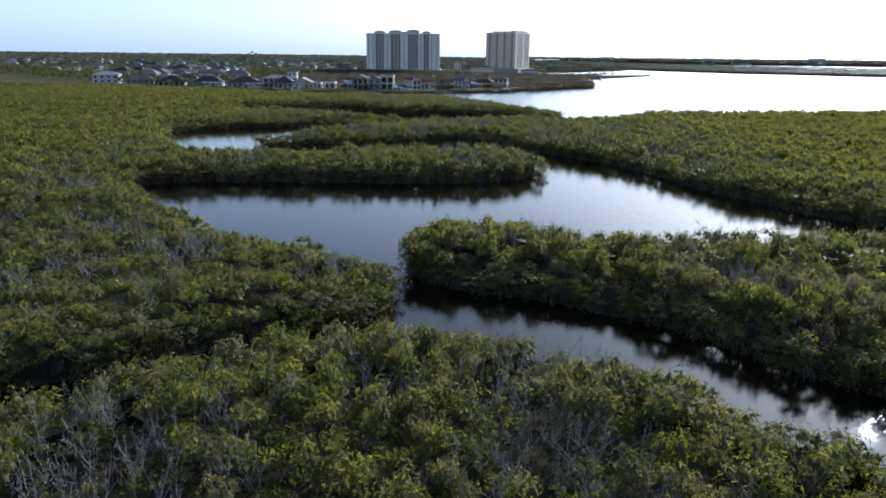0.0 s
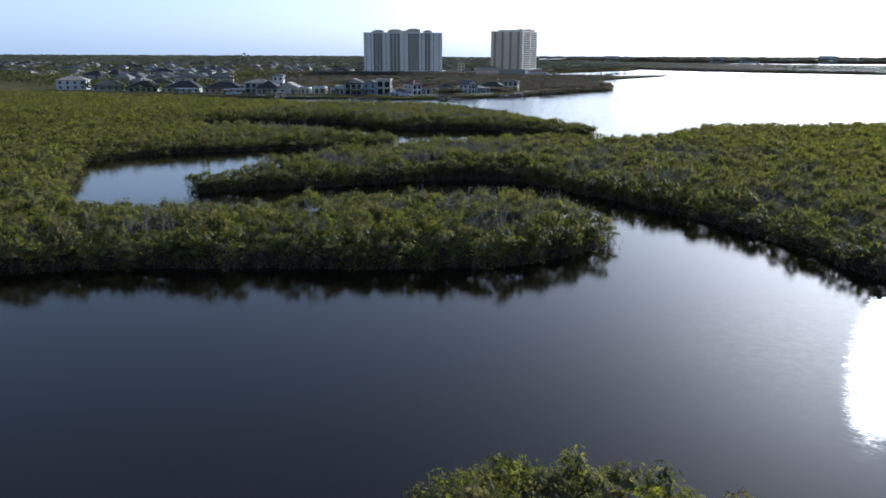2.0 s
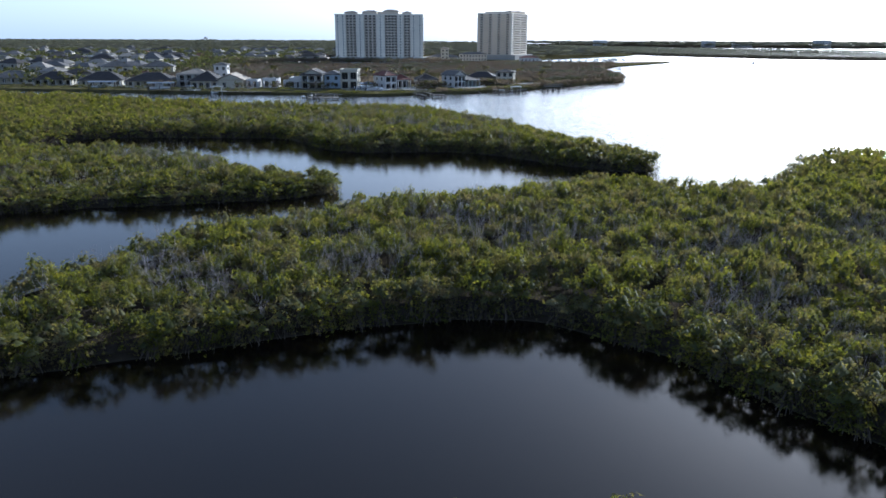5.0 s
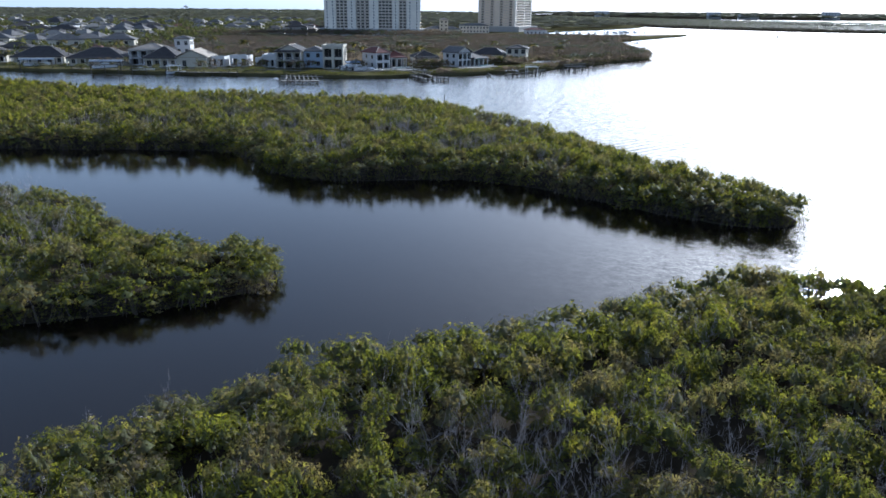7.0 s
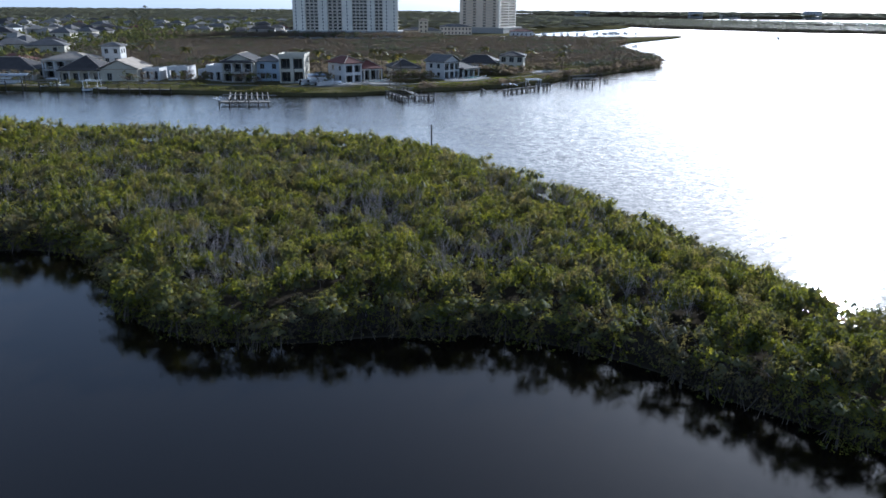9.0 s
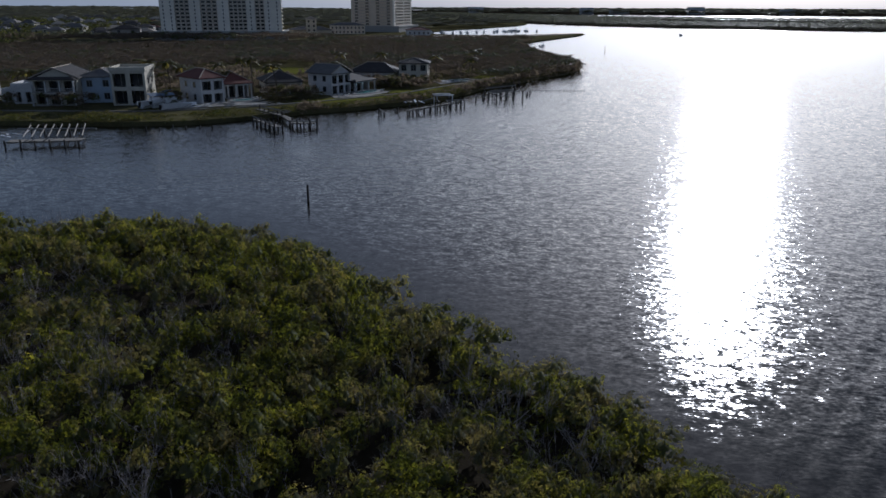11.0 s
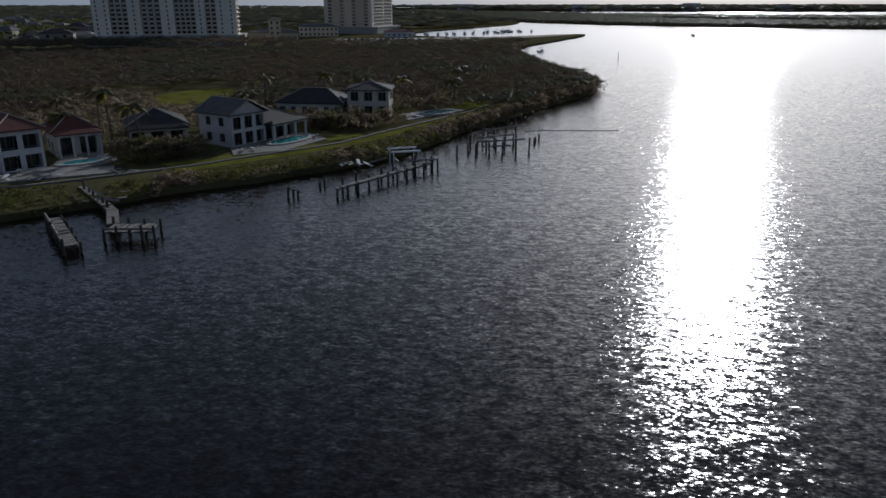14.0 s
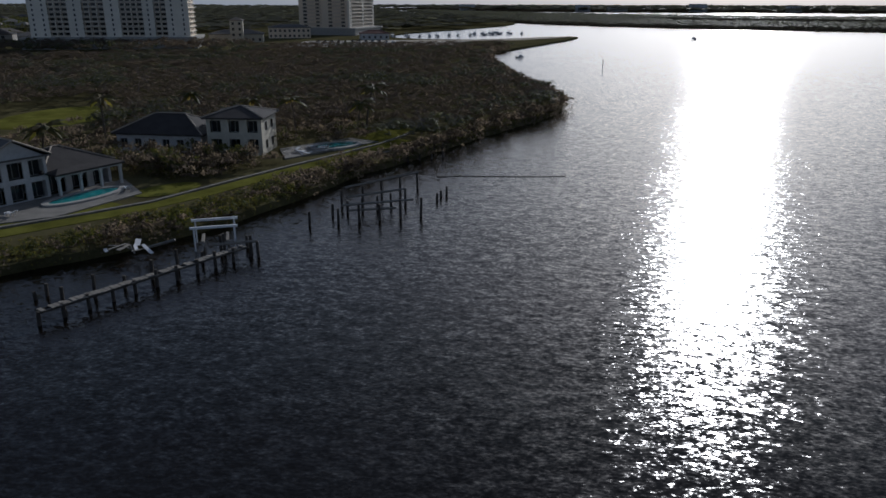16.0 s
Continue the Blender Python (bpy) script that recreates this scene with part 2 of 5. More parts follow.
# ---- the shorelines, in plan ----
def rounded(pts, times=2):
    for _ in range(times):
        out = []
        for i, a in enumerate(pts):
            b = pts[(i + 1) % len(pts)]
            out += [(a[0] * 0.75 + b[0] * 0.25, a[1] * 0.75 + b[1] * 0.25), (a[0] * 0.25 + b[0] * 0.75, a[1] * 0.25 + b[1] * 0.75)]
        pts = out
    return pts


def ragged(pts, size, grain):
    out = []
    n = len(pts)
    for i, a in enumerate(pts):
        b = pts[(i + 1) % n]
        steps = max(1, min(40, int(math.dist(a, b) / 2.5)))
        for k in range(steps):
            f = k / steps
            p = Vector((a[0] + (b[0] - a[0]) * f, a[1] + (b[1] - a[1]) * f, 0))
            w = noise.noise_vector(p * grain)
            out.append((p.x + w.x * size, p.y + w.y * size))
    return out


FRONT = [(-400, -200), (120, -200), (120, 0), (63, 20), (35.6, 30.2), (25.7, 35.8), (21.3, 39.8), (17.2, 44.6), (11.8, 50.5), (4, 55.5), (-2.6, 53.5), (-8, 54.5), (-15, 51.5), (-20, 46), (-27, 40), (-40, 37), (-60, 44), (-400, 48)]
WEST = [(-400, 30), (-60, 34), (-46, 40), (-36, 47), (-26, 53), (-18, 58), (-13, 61.5), (-7, 64), (-5, 69.5), (-6.5, 75), (-9.5, 79), (-15, 81), (-20, 83), (-24, 85.5), (-28, 89), (-34, 95), (-45, 108), (-53, 122), (-57, 131),
        (-54, 136), (-46, 139), (-32, 139.8), (-16, 140), (-2, 139.8), (7, 141), (14.5, 144.8), (21.6, 151.8), (19.4, 160.5), (14.8, 166.2), (10.5, 170.3), (5, 170.5), (-3, 169.5), (-11, 167.5), (-17, 165.5), (-25, 164.5), (-38, 160.5), (-48, 158.5), (-58, 164), (-68, 182), (-77, 205), (-82, 222), (-92, 232), (-400, 240)]
WEST_NORTH = [(-400, 200), (-98, 212), (-86, 220), (-82, 229), (-72, 239), (-62, 245), (-50, 248.5), (-37, 251.5), (-28, 253.8), (-19, 257), (-14, 262), (-16, 267), (-23, 266), (-30, 270), (-36, 275), (-40, 281), (-45, 287), (-55, 291), (-75, 295), (-96, 302), (-400, 305)]
EAST_CAPE = [(-3.6, 82), (-2, 77), (3.4, 73.5), (10, 71), (18, 66), (25, 60), (28.5, 53), (35, 46), (50, 38), (75, 28), (140, 10), (140, 76), (80, 84), (60, 86), (45, 85), (34, 85), (26, 83), (20, 83), (15, 86), (11, 89), (6, 92), (1.5, 91.5), (-2, 88)]
EAST = [(-48, 187), (-42, 189), (-32, 192), (-20, 196), (-5, 202), (8, 204), (16, 199), (22.5, 191), (29, 182), (34.5, 173.5), (42, 160.3), (46, 146.7), (48.8, 136), (54, 123.2), (62, 108), (82, 99), (260, 70), (360, 240), (290, 305), (200, 308), (150, 300), (113, 289), (93, 288), (75, 284), (66, 269), (57, 253), (46, 250), (36, 253), (28, 257), (20, 252), (12, 247), (5, 244), (-7, 241), (-14, 236), (-22, 230), (-32, 217), (-38.5, 201), (-43.5, 193)]
NORTH_BAND = [(-400, 290), (-104, 294), (-92, 304), (-88, 321), (-79, 329.5), (-62, 328.5), (-51, 328.5), (-40, 328), (-33, 326), (-28.5, 318.5), (-23, 309), (-18, 305.5), (-12, 304), (-4, 304.8), (6, 305.5), (12, 303), (18, 296.8), (24, 291.6), (30, 284.8), (37, 280), (44.5, 280), (45, 287), (40, 294), (33, 303), (30, 314), (26, 328), (20.5, 341), (12.5, 356), (5.5, 369), (1, 377), (-7, 382), (-20, 386), (-42, 389), (-79, 400), (-130, 428), (-220, 462), (-400, 520)]
MAINLAND = [(-1600, 700), (-500, 575), (-260, 515), (-170, 497), (-124, 490), (-100, 485), (-79, 483), (-52, 477), (-30, 472), (-14, 474), (-2, 481), (10, 487.5), (24, 493.5), (38, 502), (50, 514), (60, 530), (75, 546), (92, 564), (108, 582), (119, 596), (122, 612), (123, 640), (128, 680), (135, 725), (141, 765), (151, 800), (185, 850), (225, 905), (262, 960), (272, 985), (250, 985), (190, 945), (140, 960), (120, 1000), (150, 1080), (230, 1180), (330, 1330), (360, 1500), (420, 4800), (-4800, 4800), (-4800, 900)]
FAR_SHORE = [(330, 1420), (380, 1290), (450, 1190), (540, 1090), (640, 1020), (900, 980), (1600, 900), (2600, 500), (2700, 900), (1700, 1350), (1100, 1500), (800, 1750), (560, 2300), (500, 2900), (460, 3600)]
GULF_SHORE = [(420, 3000), (900, 2500), (1600, 2300), (3000, 1900), (4700, 2500), (4700, 4800), (380, 4800)]
LOW = {n: ragged(rounded(p), 1.2, 0.16) for n, p in (("FRONT", FRONT), ("WEST", WEST), ("WEST_NORTH", WEST_NORTH), ("EAST_CAPE", EAST_CAPE), ("EAST", EAST), ("NORTH_BAND", NORTH_BAND))}
SHORE_MAIN = ragged(rounded(MAINLAND), 1.5, 0.12)
SHORE_FAR = ragged(rounded(FAR_SHORE), 6, 0.02)
SHORE_GULF = ragged(rounded(GULF_SHORE), 8, 0.02)


def inside(poly, x, y):
    px, py = np.array(poly).T
    qx, qy = np.roll(px, -1), np.roll(py, -1)
    hit = np.zeros(len(x), bool)
    for a, b, c, d in zip(px, py, qx, qy):
        if b != d:
            hit ^= ((b > y) != (d > y)) & (x < (c - a) * (y - b) / (d - b) + a)
    return hit


def shore_distance(poly, x, y):
    px, py = np.array(poly).T
    qx, qy = np.roll(px, -1), np.roll(py, -1)
    best = np.full(len(x), 1e9)
    for a, b, c, d in zip(px, py, qx, qy):
        ll = max(1e-9, (c - a) ** 2 + (d - b) ** 2)
        f = np.clip(((x - a) * (c - a) + (y - b) * (d - b)) / ll, 0, 1)
        best = np.minimum(best, np.hypot(x - a - f * (c - a), y - b - f * (d - b)))
    return best


def land(name, poly, top, mat, label, category="ground"):
    """A sheet of land with a bank that falls below the water."""
    from mathutils.geometry import tessellate_polygon
    n = len(poly)
    tris = tessellate_polygon([[Vector((x, y, 0)) for x, y in poly]])
    verts = [(x, y, top) for x, y in poly] + [(x, y, -0.6) for x, y in poly]
    faces = [tuple(t) for t in tris] + [(i, n + i, n + (i + 1) % n, (i + 1) % n) for i in range(n)]
    ob = raw(name, verts, faces, mat)
    bm = bmesh.new()
    bm.from_mesh(ob.data)
    bmesh.ops.recalc_face_normals(bm, faces=bm.faces)
    bm.to_mesh(ob.data)
    bm.free()
    return tagged(ob, label, category, kind="structure")


def drawn_in(poly, by):
    """The shoreline set back under the overhanging crowns."""
    n = len(poly)
    turn = 1 if sum(a[0] * b[1] - b[0] * a[1] for a, b in zip(poly, poly[1:] + poly[:1])) > 0 else -1
    out = []
    for i, p in enumerate(poly):
        d = (Vector(poly[(i + 2) % n]) - Vector(poly[i - 2])).normalized() * by * turn
        out.append((p[0] - d.y, p[1] + d.x))
    return out


for key in LOW:
    land("ground", drawn_in(LOW[key], -0.25), 0.05 + 0.015 * list(LOW).index(key), M_MUD, "dark wet mud flat under the mangroves", "mud flat")
M_GRASS = plain("rough_grass", (0.095, 0.085, 0.042), 1.0, vary=0.5, scale=0.12, fine=2.5, gloss=0.0)
land("ground", SHORE_MAIN, 1.0, M_GRASS, "low grassy mainland shore with patchy turf", "ground")
land("ground", SHORE_FAR, 0.8, M_MUD, "low dark shore across the bay", "shore")
land("ground", SHORE_GULF, 0.8, M_MUD, "farthest low shore on the horizon", "shore")


def water_sheet():
    """One sheet to the horizon; the wind freshens outside the creeks."""
    xs = sorted({*range(-120, 161, 5), *range(160, 400, 20), *range(-4800, 4801, 400), -250})
    ys = sorted({*range(20, 421, 5), *range(420, 800, 20), *range(-4800, 4801, 400), -150})
    verts = [(x, y, 0.0) for y in ys for x in xs]
    w = len(xs)
    faces = [(j * w + i, j * w + i + 1, (j + 1) * w + i + 1, (j + 1) * w + i) for j in range(len(ys) - 1) for i in range(w - 1)]
    ob = raw("water", verts, faces, M_WATER)
    wind = ob.data.attributes.new("wind", "FLOAT", "POINT")

    def blows(x, y):
        over = max((y - 385 + max(0, x) * 2.2) / 45, (x - 44 + (y - 265) * 0.3) / 30 if y > 235 else -1)
        creek = max(0.1 * max(0, min(1, (x + 6) / 20)), 0.66 * max(0, min(1, (x - 12) / 16))) * max(0, min(1, (y - 235) / 20)) * max(0.05, min(1, (280 - y) / 14)) if y < 305 else 0.0
        creek = max(creek, 0.1 * math.exp(-((x - 36) ** 2 + (y - 116) ** 2) / 300))
        lee = max(0, min(1, (x + 90) / 70)) * (0.35 + 0.65 * max(0, min(1, (482 + max(0, x) * 0.75 - y) / 50)) if x < 130 and y < 640 else 1.0)
        return min(1, max(creek, over * (0.4 + 0.6 * lee)))
    wind.data.foreach_set("value", [blows(x, y) for x, y, _ in verts])
    wake = ob.data.attributes.new("wake", "FLOAT", "POINT")
    wake.data.foreach_set("value", [math.exp(-(((x - 62) * 0.61 - (y - 348) * 0.79) / 7.5) ** 2) * max(0, min(1, 1.6 - abs((x - 62) * 0.79 + (y - 348) * 0.61) / 34)) for x, y, _ in verts])
    fine = ob.data.attributes.new("fine", "FLOAT", "POINT")
    fine.data.foreach_set("value", [max(0, min(1, (y - 520) / 200)) for x, y, _ in verts])
    return tagged(ob, "dark brackish creek and bay water, rippled and sunlit", "water", kind="structure")


water_sheet()


# ---- mangroves ----
rng = np.random.default_rng(7)


def spray(centres, normals, size, rng, flat=1.0, calm=0.0):
    """One pointed leaf spray on each centre, facing roughly along its normal."""
    n = len(centres)
    nrm = normals * (1 - calm) + np.array([0, 0, 0.35 + calm]) + rng.normal(0, 0.5 * (1 - calm), (n, 3))
    nrm /= np.linalg.norm(nrm, axis=1)[:, None]
    t = np.cross(nrm, rng.normal(0, 1, (n, 3)))
    t /= np.linalg.norm(t, axis=1)[:, None]
    b = np.cross(nrm, t)
    s = (size * rng.uniform(0.65, 1.35, n))[:, None]
    true = np.array([1.0, 1.0, flat])  # undoes the upward stretch of the crown, so that each leaf keeps its shape
    return np.stack([centres + (t * s + nrm * s * 0.1) * true, centres + (b * 0.65 - t * 0.6) * s * true, centres - (b * 0.65 + t * 0.6) * s * true], axis=1)


OCTA = np.array([(1, 0, -0.5), (0, 1, -0.5), (-1, 0, -0.5), (0, -1, -0.5), (0, 0, 1)], float)
OCTA_F = [(0, 1, 4), (1, 2, 4), (2, 3, 4), (3, 0, 4)]


def crown(n_leaf, size, lobes, full, rng, core=True, flat=0.36, calm=0.0):
    """Leaf clumps round a spreading crown one metre wide and one high, as (quads, triangles)."""
    quads, tris = [], []
    ang = rng.uniform(0, 6.28) + np.arange(lobes) * 2.4
    rad = np.sqrt((np.arange(lobes) + 0.3) / lobes) * 0.72
    for a, r in zip(ang, rad):
        lr = rng.uniform(0.3, 0.46)
        c = np.array([r * math.cos(a), r * math.sin(a), 0.80 - 0.28 * r * r + rng.uniform(-0.12, 0.12)])
        k = max(3, n_leaf // lobes)
        d = rng.normal(0, 1, (k, 3))
        d[:, 2] = np.abs(d[:, 2]) * 1.1 - (0.35 if not full else 0.6)
        d /= np.linalg.norm(d, axis=1)[:, None]
        rr = lr * rng.uniform(0.8, 1.12, k)[:, None]
        pts = c + d * rr * np.array([1, 1, 0.36])
        if full:
            low = rng.random(k) < 0.4
            pts[low, 2] = rng.uniform(0.06, 0.7, low.sum())
            out = pts[low, :2] / np.maximum(1e-6, np.linalg.norm(pts[low, :2], axis=1))[:, None]
            pts[low, :2] = out * rng.uniform(0.72, 1.1, low.sum())[:, None]
            d[low] = np.concatenate([out, np.full((low.sum(), 1), 0.4)], axis=1)
        quads.append(spray(pts, d, size, rng, flat, calm))
        if core:
            o = OCTA * np.array([lr * 0.8, lr * 0.8, lr * 0.26]) * rng.uniform(0.85, 1.1, (5, 1)) + c - np.array([0, 0, 0.02])
            tris.append(o)
    return np.concatenate(quads), (np.stack(tris) if tris else np.zeros((0, 5, 3)))


def place(cr, xyz, wide, high, turn):
    """Crowns set down at many places at once."""
    q, t = cr
    c, s = np.cos(turn), np.sin(turn)
    out = []
    for a in (q.reshape(-1, 3), t.reshape(-1, 3)):
        p = np.empty((len(xyz), len(a), 3))
        p[:, :, 0] = (a[None, :, 0] * c[:, None] - a[None, :, 1] * s[:, None]) * wide[:, None] + xyz[:, 0, None]
        p[:, :, 1] = (a[None, :, 0] * s[:, None] + a[None, :, 1] * c[:, None]) * wide[:, None] + xyz[:, 1, None]
        p[:, :, 2] = a[None, :, 2] * high[:, None] + xyz[:, 2, None]
        out.append(p.reshape(-1, 3))
    return out


def mesh_of(name, quads, octas, mat, inner=None):
    """One mesh out of leaf triangles (3 points each) and dark core caps (5 points each)."""
    nq, no = len(quads) // 3, len(octas) // 5
    v = np.concatenate([quads, octas]).astype(np.float32)
    oi = (np.array(OCTA_F).reshape(-1)[None, :] + (np.arange(no) * 5)[:, None] + nq * 3).reshape(-1)
    loops = np.concatenate([np.arange(nq * 3), oi]).astype(np.int32)
    starts = (np.arange(len(loops) // 3) * 3).astype(np.int32)
    me = bpy.data.meshes.new(name)
    me.vertices.add(len(v))
    me.vertices.foreach_set("co", v.reshape(-1))
    me.loops.add(len(loops))
    me.loops.foreach_set("vertex_index", loops)
    me.polygons.add(len(starts))
    me.polygons.foreach_set("loop_start", starts)
    me.update(calc_edges=True)
    me.materials.append(mat)
    if inner is not None:
        me.materials.append(inner)
        me.polygons.foreach_set("material_index", np.concatenate([np.zeros(nq), np.ones(no * 4)]).astype(np.int32))
    return me


def scatter(poly, spacing, box_, rng, edge=0.0):
    """Jittered places inside a shoreline, with their distance from it."""
    x0, y0, x1, y1 = box_
    gx, gy = np.meshgrid(np.arange(x0, x1, spacing), np.arange(y0, y1, spacing * 0.87))
    gx = gx + (np.arange(gx.shape[0])[:, None] % 2) * spacing / 2
    x, y = gx.ravel() + rng.uniform(-0.42, 0.42, gx.size) * spacing, gy.ravel() + rng.uniform(-0.42, 0.42, gx.size) * spacing
    k = inside(poly, x, y)
    x, y = x[k], y[k]
    d = shore_distance(poly, x, y)
    k = d > edge
    return x[k], y[k], d[k]


def twigs(n, rng, limbs=9):
    """A bare storm-stripped crown: limbs fanning from the trunk, each with thin side twigs, as slivers."""
    a = rng.uniform(0, 6.28, limbs)
    spread = rng.uniform(0.25, 0.85, limbs)
    root = np.stack([rng.uniform(-0.12, 0.12, limbs), rng.uniform(-0.12, 0.12, limbs), rng.uniform(0.42, 0.62, limbs)], 1)
    end = np.stack([np.cos(a) * spread, np.sin(a) * spread, rng.uniform(0.74, 1.0, limbs)], 1)
    k = rng.integers(0, limbs, n)
    f = rng.uniform(0.25, 1.0, n)[:, None]
    start = root[k] + (end - root)[k] * f
    way = (end - root)[k] * 0.5 + rng.normal(0, 0.5, (n, 3)) + np.array([0, 0, 0.12])
    tip = start + way / np.linalg.norm(way, axis=1)[:, None] * rng.uniform(0.06, 0.22, n)[:, None]
    out = []
    for p, q, w in ((root, end, 0.0055), (start, tip, 0.0038)):
        side = np.cross(q - p, rng.normal(0, 1, p.shape))
        side *= (w / np.linalg.norm(side, axis=1))[:, None]
        out.append(np.stack([p - side, p + side, q], 1))
    return np.concatenate(out)


pts = []
BOXES = {"FRONT": (-130, -14, 60, 60), "WEST": (-150, 34, 26, 232), "WEST_NORTH": (-170, 200, -10, 306), "EAST_CAPE": (-8, 16, 110, 92), "EAST": (-54, 96, 225, 320), "NORTH_BAND": (-230, 272, 50, 470)}
for key, bx in BOXES.items():
    x, y, d = scatter(LOW[key], 2.05, bx, rng, 0.9)
    pts.append(np.stack([x, y, d], 1))
    rim = np.array(LOW[key])
    nxt = np.roll(rim, -1, 0)
    step = np.hypot(*(nxt - rim).T)
    along = np.repeat(np.arange(len(rim)), np.maximum(1, np.round(step / 1.7)).astype(int))
    rim = rim[along] + (nxt - rim)[along] * rng.random((len(along), 1)) + rng.normal(0, 0.35, (len(along), 2))
    k = (rim[:, 0] > bx[0]) & (rim[:, 0] < bx[2]) & (rim[:, 1] > bx[1]) & (rim[:, 1] < bx[3])
    pts.append(np.concatenate([rim[k], np.zeros((k.sum(), 1))], 1))
# close-grown clumps where the woods show no gaps
for x0, y0, x1, y1 in ((20, 60, 38, 90), (22, 234, 42, 264), (22, 284, 44, 312)):
    g = rng.uniform((x0, y0), (x1, y1), (46, 2))
    k = np.any([inside(drawn_in(LOW[key], 1.0), g[:, 0], g[:, 1]) for key in LOW], axis=0)
    pts.append(np.concatenate([g[k], np.full((k.sum(), 1), 3.2)], 1))
pts = np.concatenate(pts)
pts = pts[(np.abs(pts[:, 0]) < 0.68 * pts[:, 1] + 14) & (pts[:, 1] > 18)]
lane = np.hypot(np.maximum(0, np.abs(pts[:, 0]) - 22), np.maximum(0, pts[:, 1] - 340))
tall = np.array([noise.noise(Vector((p[0] * 0.05, p[1] * 0.05, 3))) for p in pts])
H_LOW = np.where((pts[:, 1] > 225) & (pts[:, 1] < 292) & (pts[:, 0] < -10), 0.8, 0.0) + np.where((pts[:, 1] > 56) & (pts[:, 1] < 100) & (pts[:, 0] < -3), 0.8, 0.0)
bare = np.array([noise.noise(Vector((p[0] * 0.09, p[1] * 0.09, 9))) for p in pts]) + rng.normal(0, 0.22, len(pts)) + 0.06 - np.where(pts[:, 2] < 2.8, 0.55, np.where(pts[:, 2] < 5, 0.22, 0.0)) + np.where((pts[:, 0] < -80) & (pts[:, 1] > 345), 0.45, 0)
H = 4.7 - H_LOW + tall * 0.8 + rng.normal(0, 0.55, len(pts)) - 1.25 * np.clip(1 - pts[:, 2] / 4.0, 0, 1)
H += np.where((pts[:, 1] > 76) & (pts[:, 1] < 96) & (pts[:, 0] > -3.9), 0.4, 0.0)
H = np.clip(H, 2.0, 5.7)
# low fringe along both banks of the narrow creek behind the nearest woods
gap_y = pts[:, 1] - (64 - 0.87 * (pts[:, 0] - 5))
H *= np.where((pts[:, 0] > -4) & (pts[:, 0] < 60) & (pts[:, 2] < 6) & (np.abs(gap_y) < 16) & (pts[:, 1] < 76), 0.74 + 0.04 * np.minimum(pts[:, 2], 6), 1.0)
W = rng.uniform(1.05, 1.85, len(pts)) * np.where(pts[:, 2] < 0.01, 1.2, 1.0)
bare = np.where((lane < 50) & ~((pts[:, 0] > 20) & (np.abs(pts[:, 1] - 278) < 44)), bare, np.minimum(bare, 0.05))
T = rng.uniform(0, 6.28, len(pts))
# the trees that the way passes nearest stand singly: trunk, prop roots and crown
order = np.argsort(np.where((pts[:, 1] > 30) & (pts[:, 1] < 380) & (bare < 0.22), np.abs(pts[:, 0]), 1e6))
single = np.zeros(len(pts), bool)
single[order[:290]] = True


def mangrove(full, seed):
    g = np.random.default_rng(seed)
    t = thing("mangrove_tree", "bushy green mangrove tree at the creek edge" if full else "green mangrove tree in the dense canopy", "mangrove", "mangroves by the creeks")
    bm = bmesh.new()
    rod(bm, (0, 0, 0.1), (0.04, 0.02, 0.62), 0.05, 0.03, 6)
    for i in range(5):
        a = i * 1.3 + seed
        rod(bm, (0.01, 0.0, 0.22), (0.3 * math.cos(a), 0.3 * math.sin(a), -0.02), 0.014, 0.018, 4)
        rod(bm, (0.03, 0.02, 0.5), (0.5 * math.cos(a), 0.5 * math.sin(a), 0.78), 0.022, 0.008, 4)
    part("trunk", bm, M_BARK, t)
    q, o = crown(380, 0.115, 7, full, g)
    c = new("crown", mesh_of("crown", q.reshape(-1, 3), o.reshape(-1, 3), M_LEAF, M_INNER))
    c.parent = t
    return t


models = {f: [mangrove(f, 40 + i + 10 * f) for i in range(5)] for f in (False, True)}
for i in np.flatnonzero(single):
    m = models[bool(pts[i, 2] < 2.8)][i % 5]
    copy_thing(m, Matrix.LocRotScale((pts[i, 0], pts[i, 1], 0), Euler((0, 0, T[i])), (W[i], W[i], H[i])))
for m in (*models[False], *models[True]):
    for o in (*m.children_recursive, m):
        bpy.data.objects.remove(o)

Q, O, TW = [], [], []
tiers = [(lane < 12, 220, 0.135, 6), ((lane >= 12) & (lane < 45), 84, 0.195, 5), (lane >= 45, 22, 0.34, 3)]
for sel, n_leaf, size, lobes in tiers:
    for full in (False, True):
        n_leaf = int(n_leaf * 1.2) if full and n_leaf < 150 else n_leaf
        for var in range(6):
            k = sel & ((pts[:, 2] < (2.8 if n_leaf > 150 else 6.5)) == full) & (np.arange(len(pts)) % 6 == var) & (bare < 0.22) & ~single
            if k.any():
                a, b = place(crown(n_leaf, size, lobes, full, rng), np.stack([pts[k, 0], pts[k, 1], np.zeros(k.sum())], 1), W[k], H[k], T[k])
                Q.append(a)
                O.append(b)
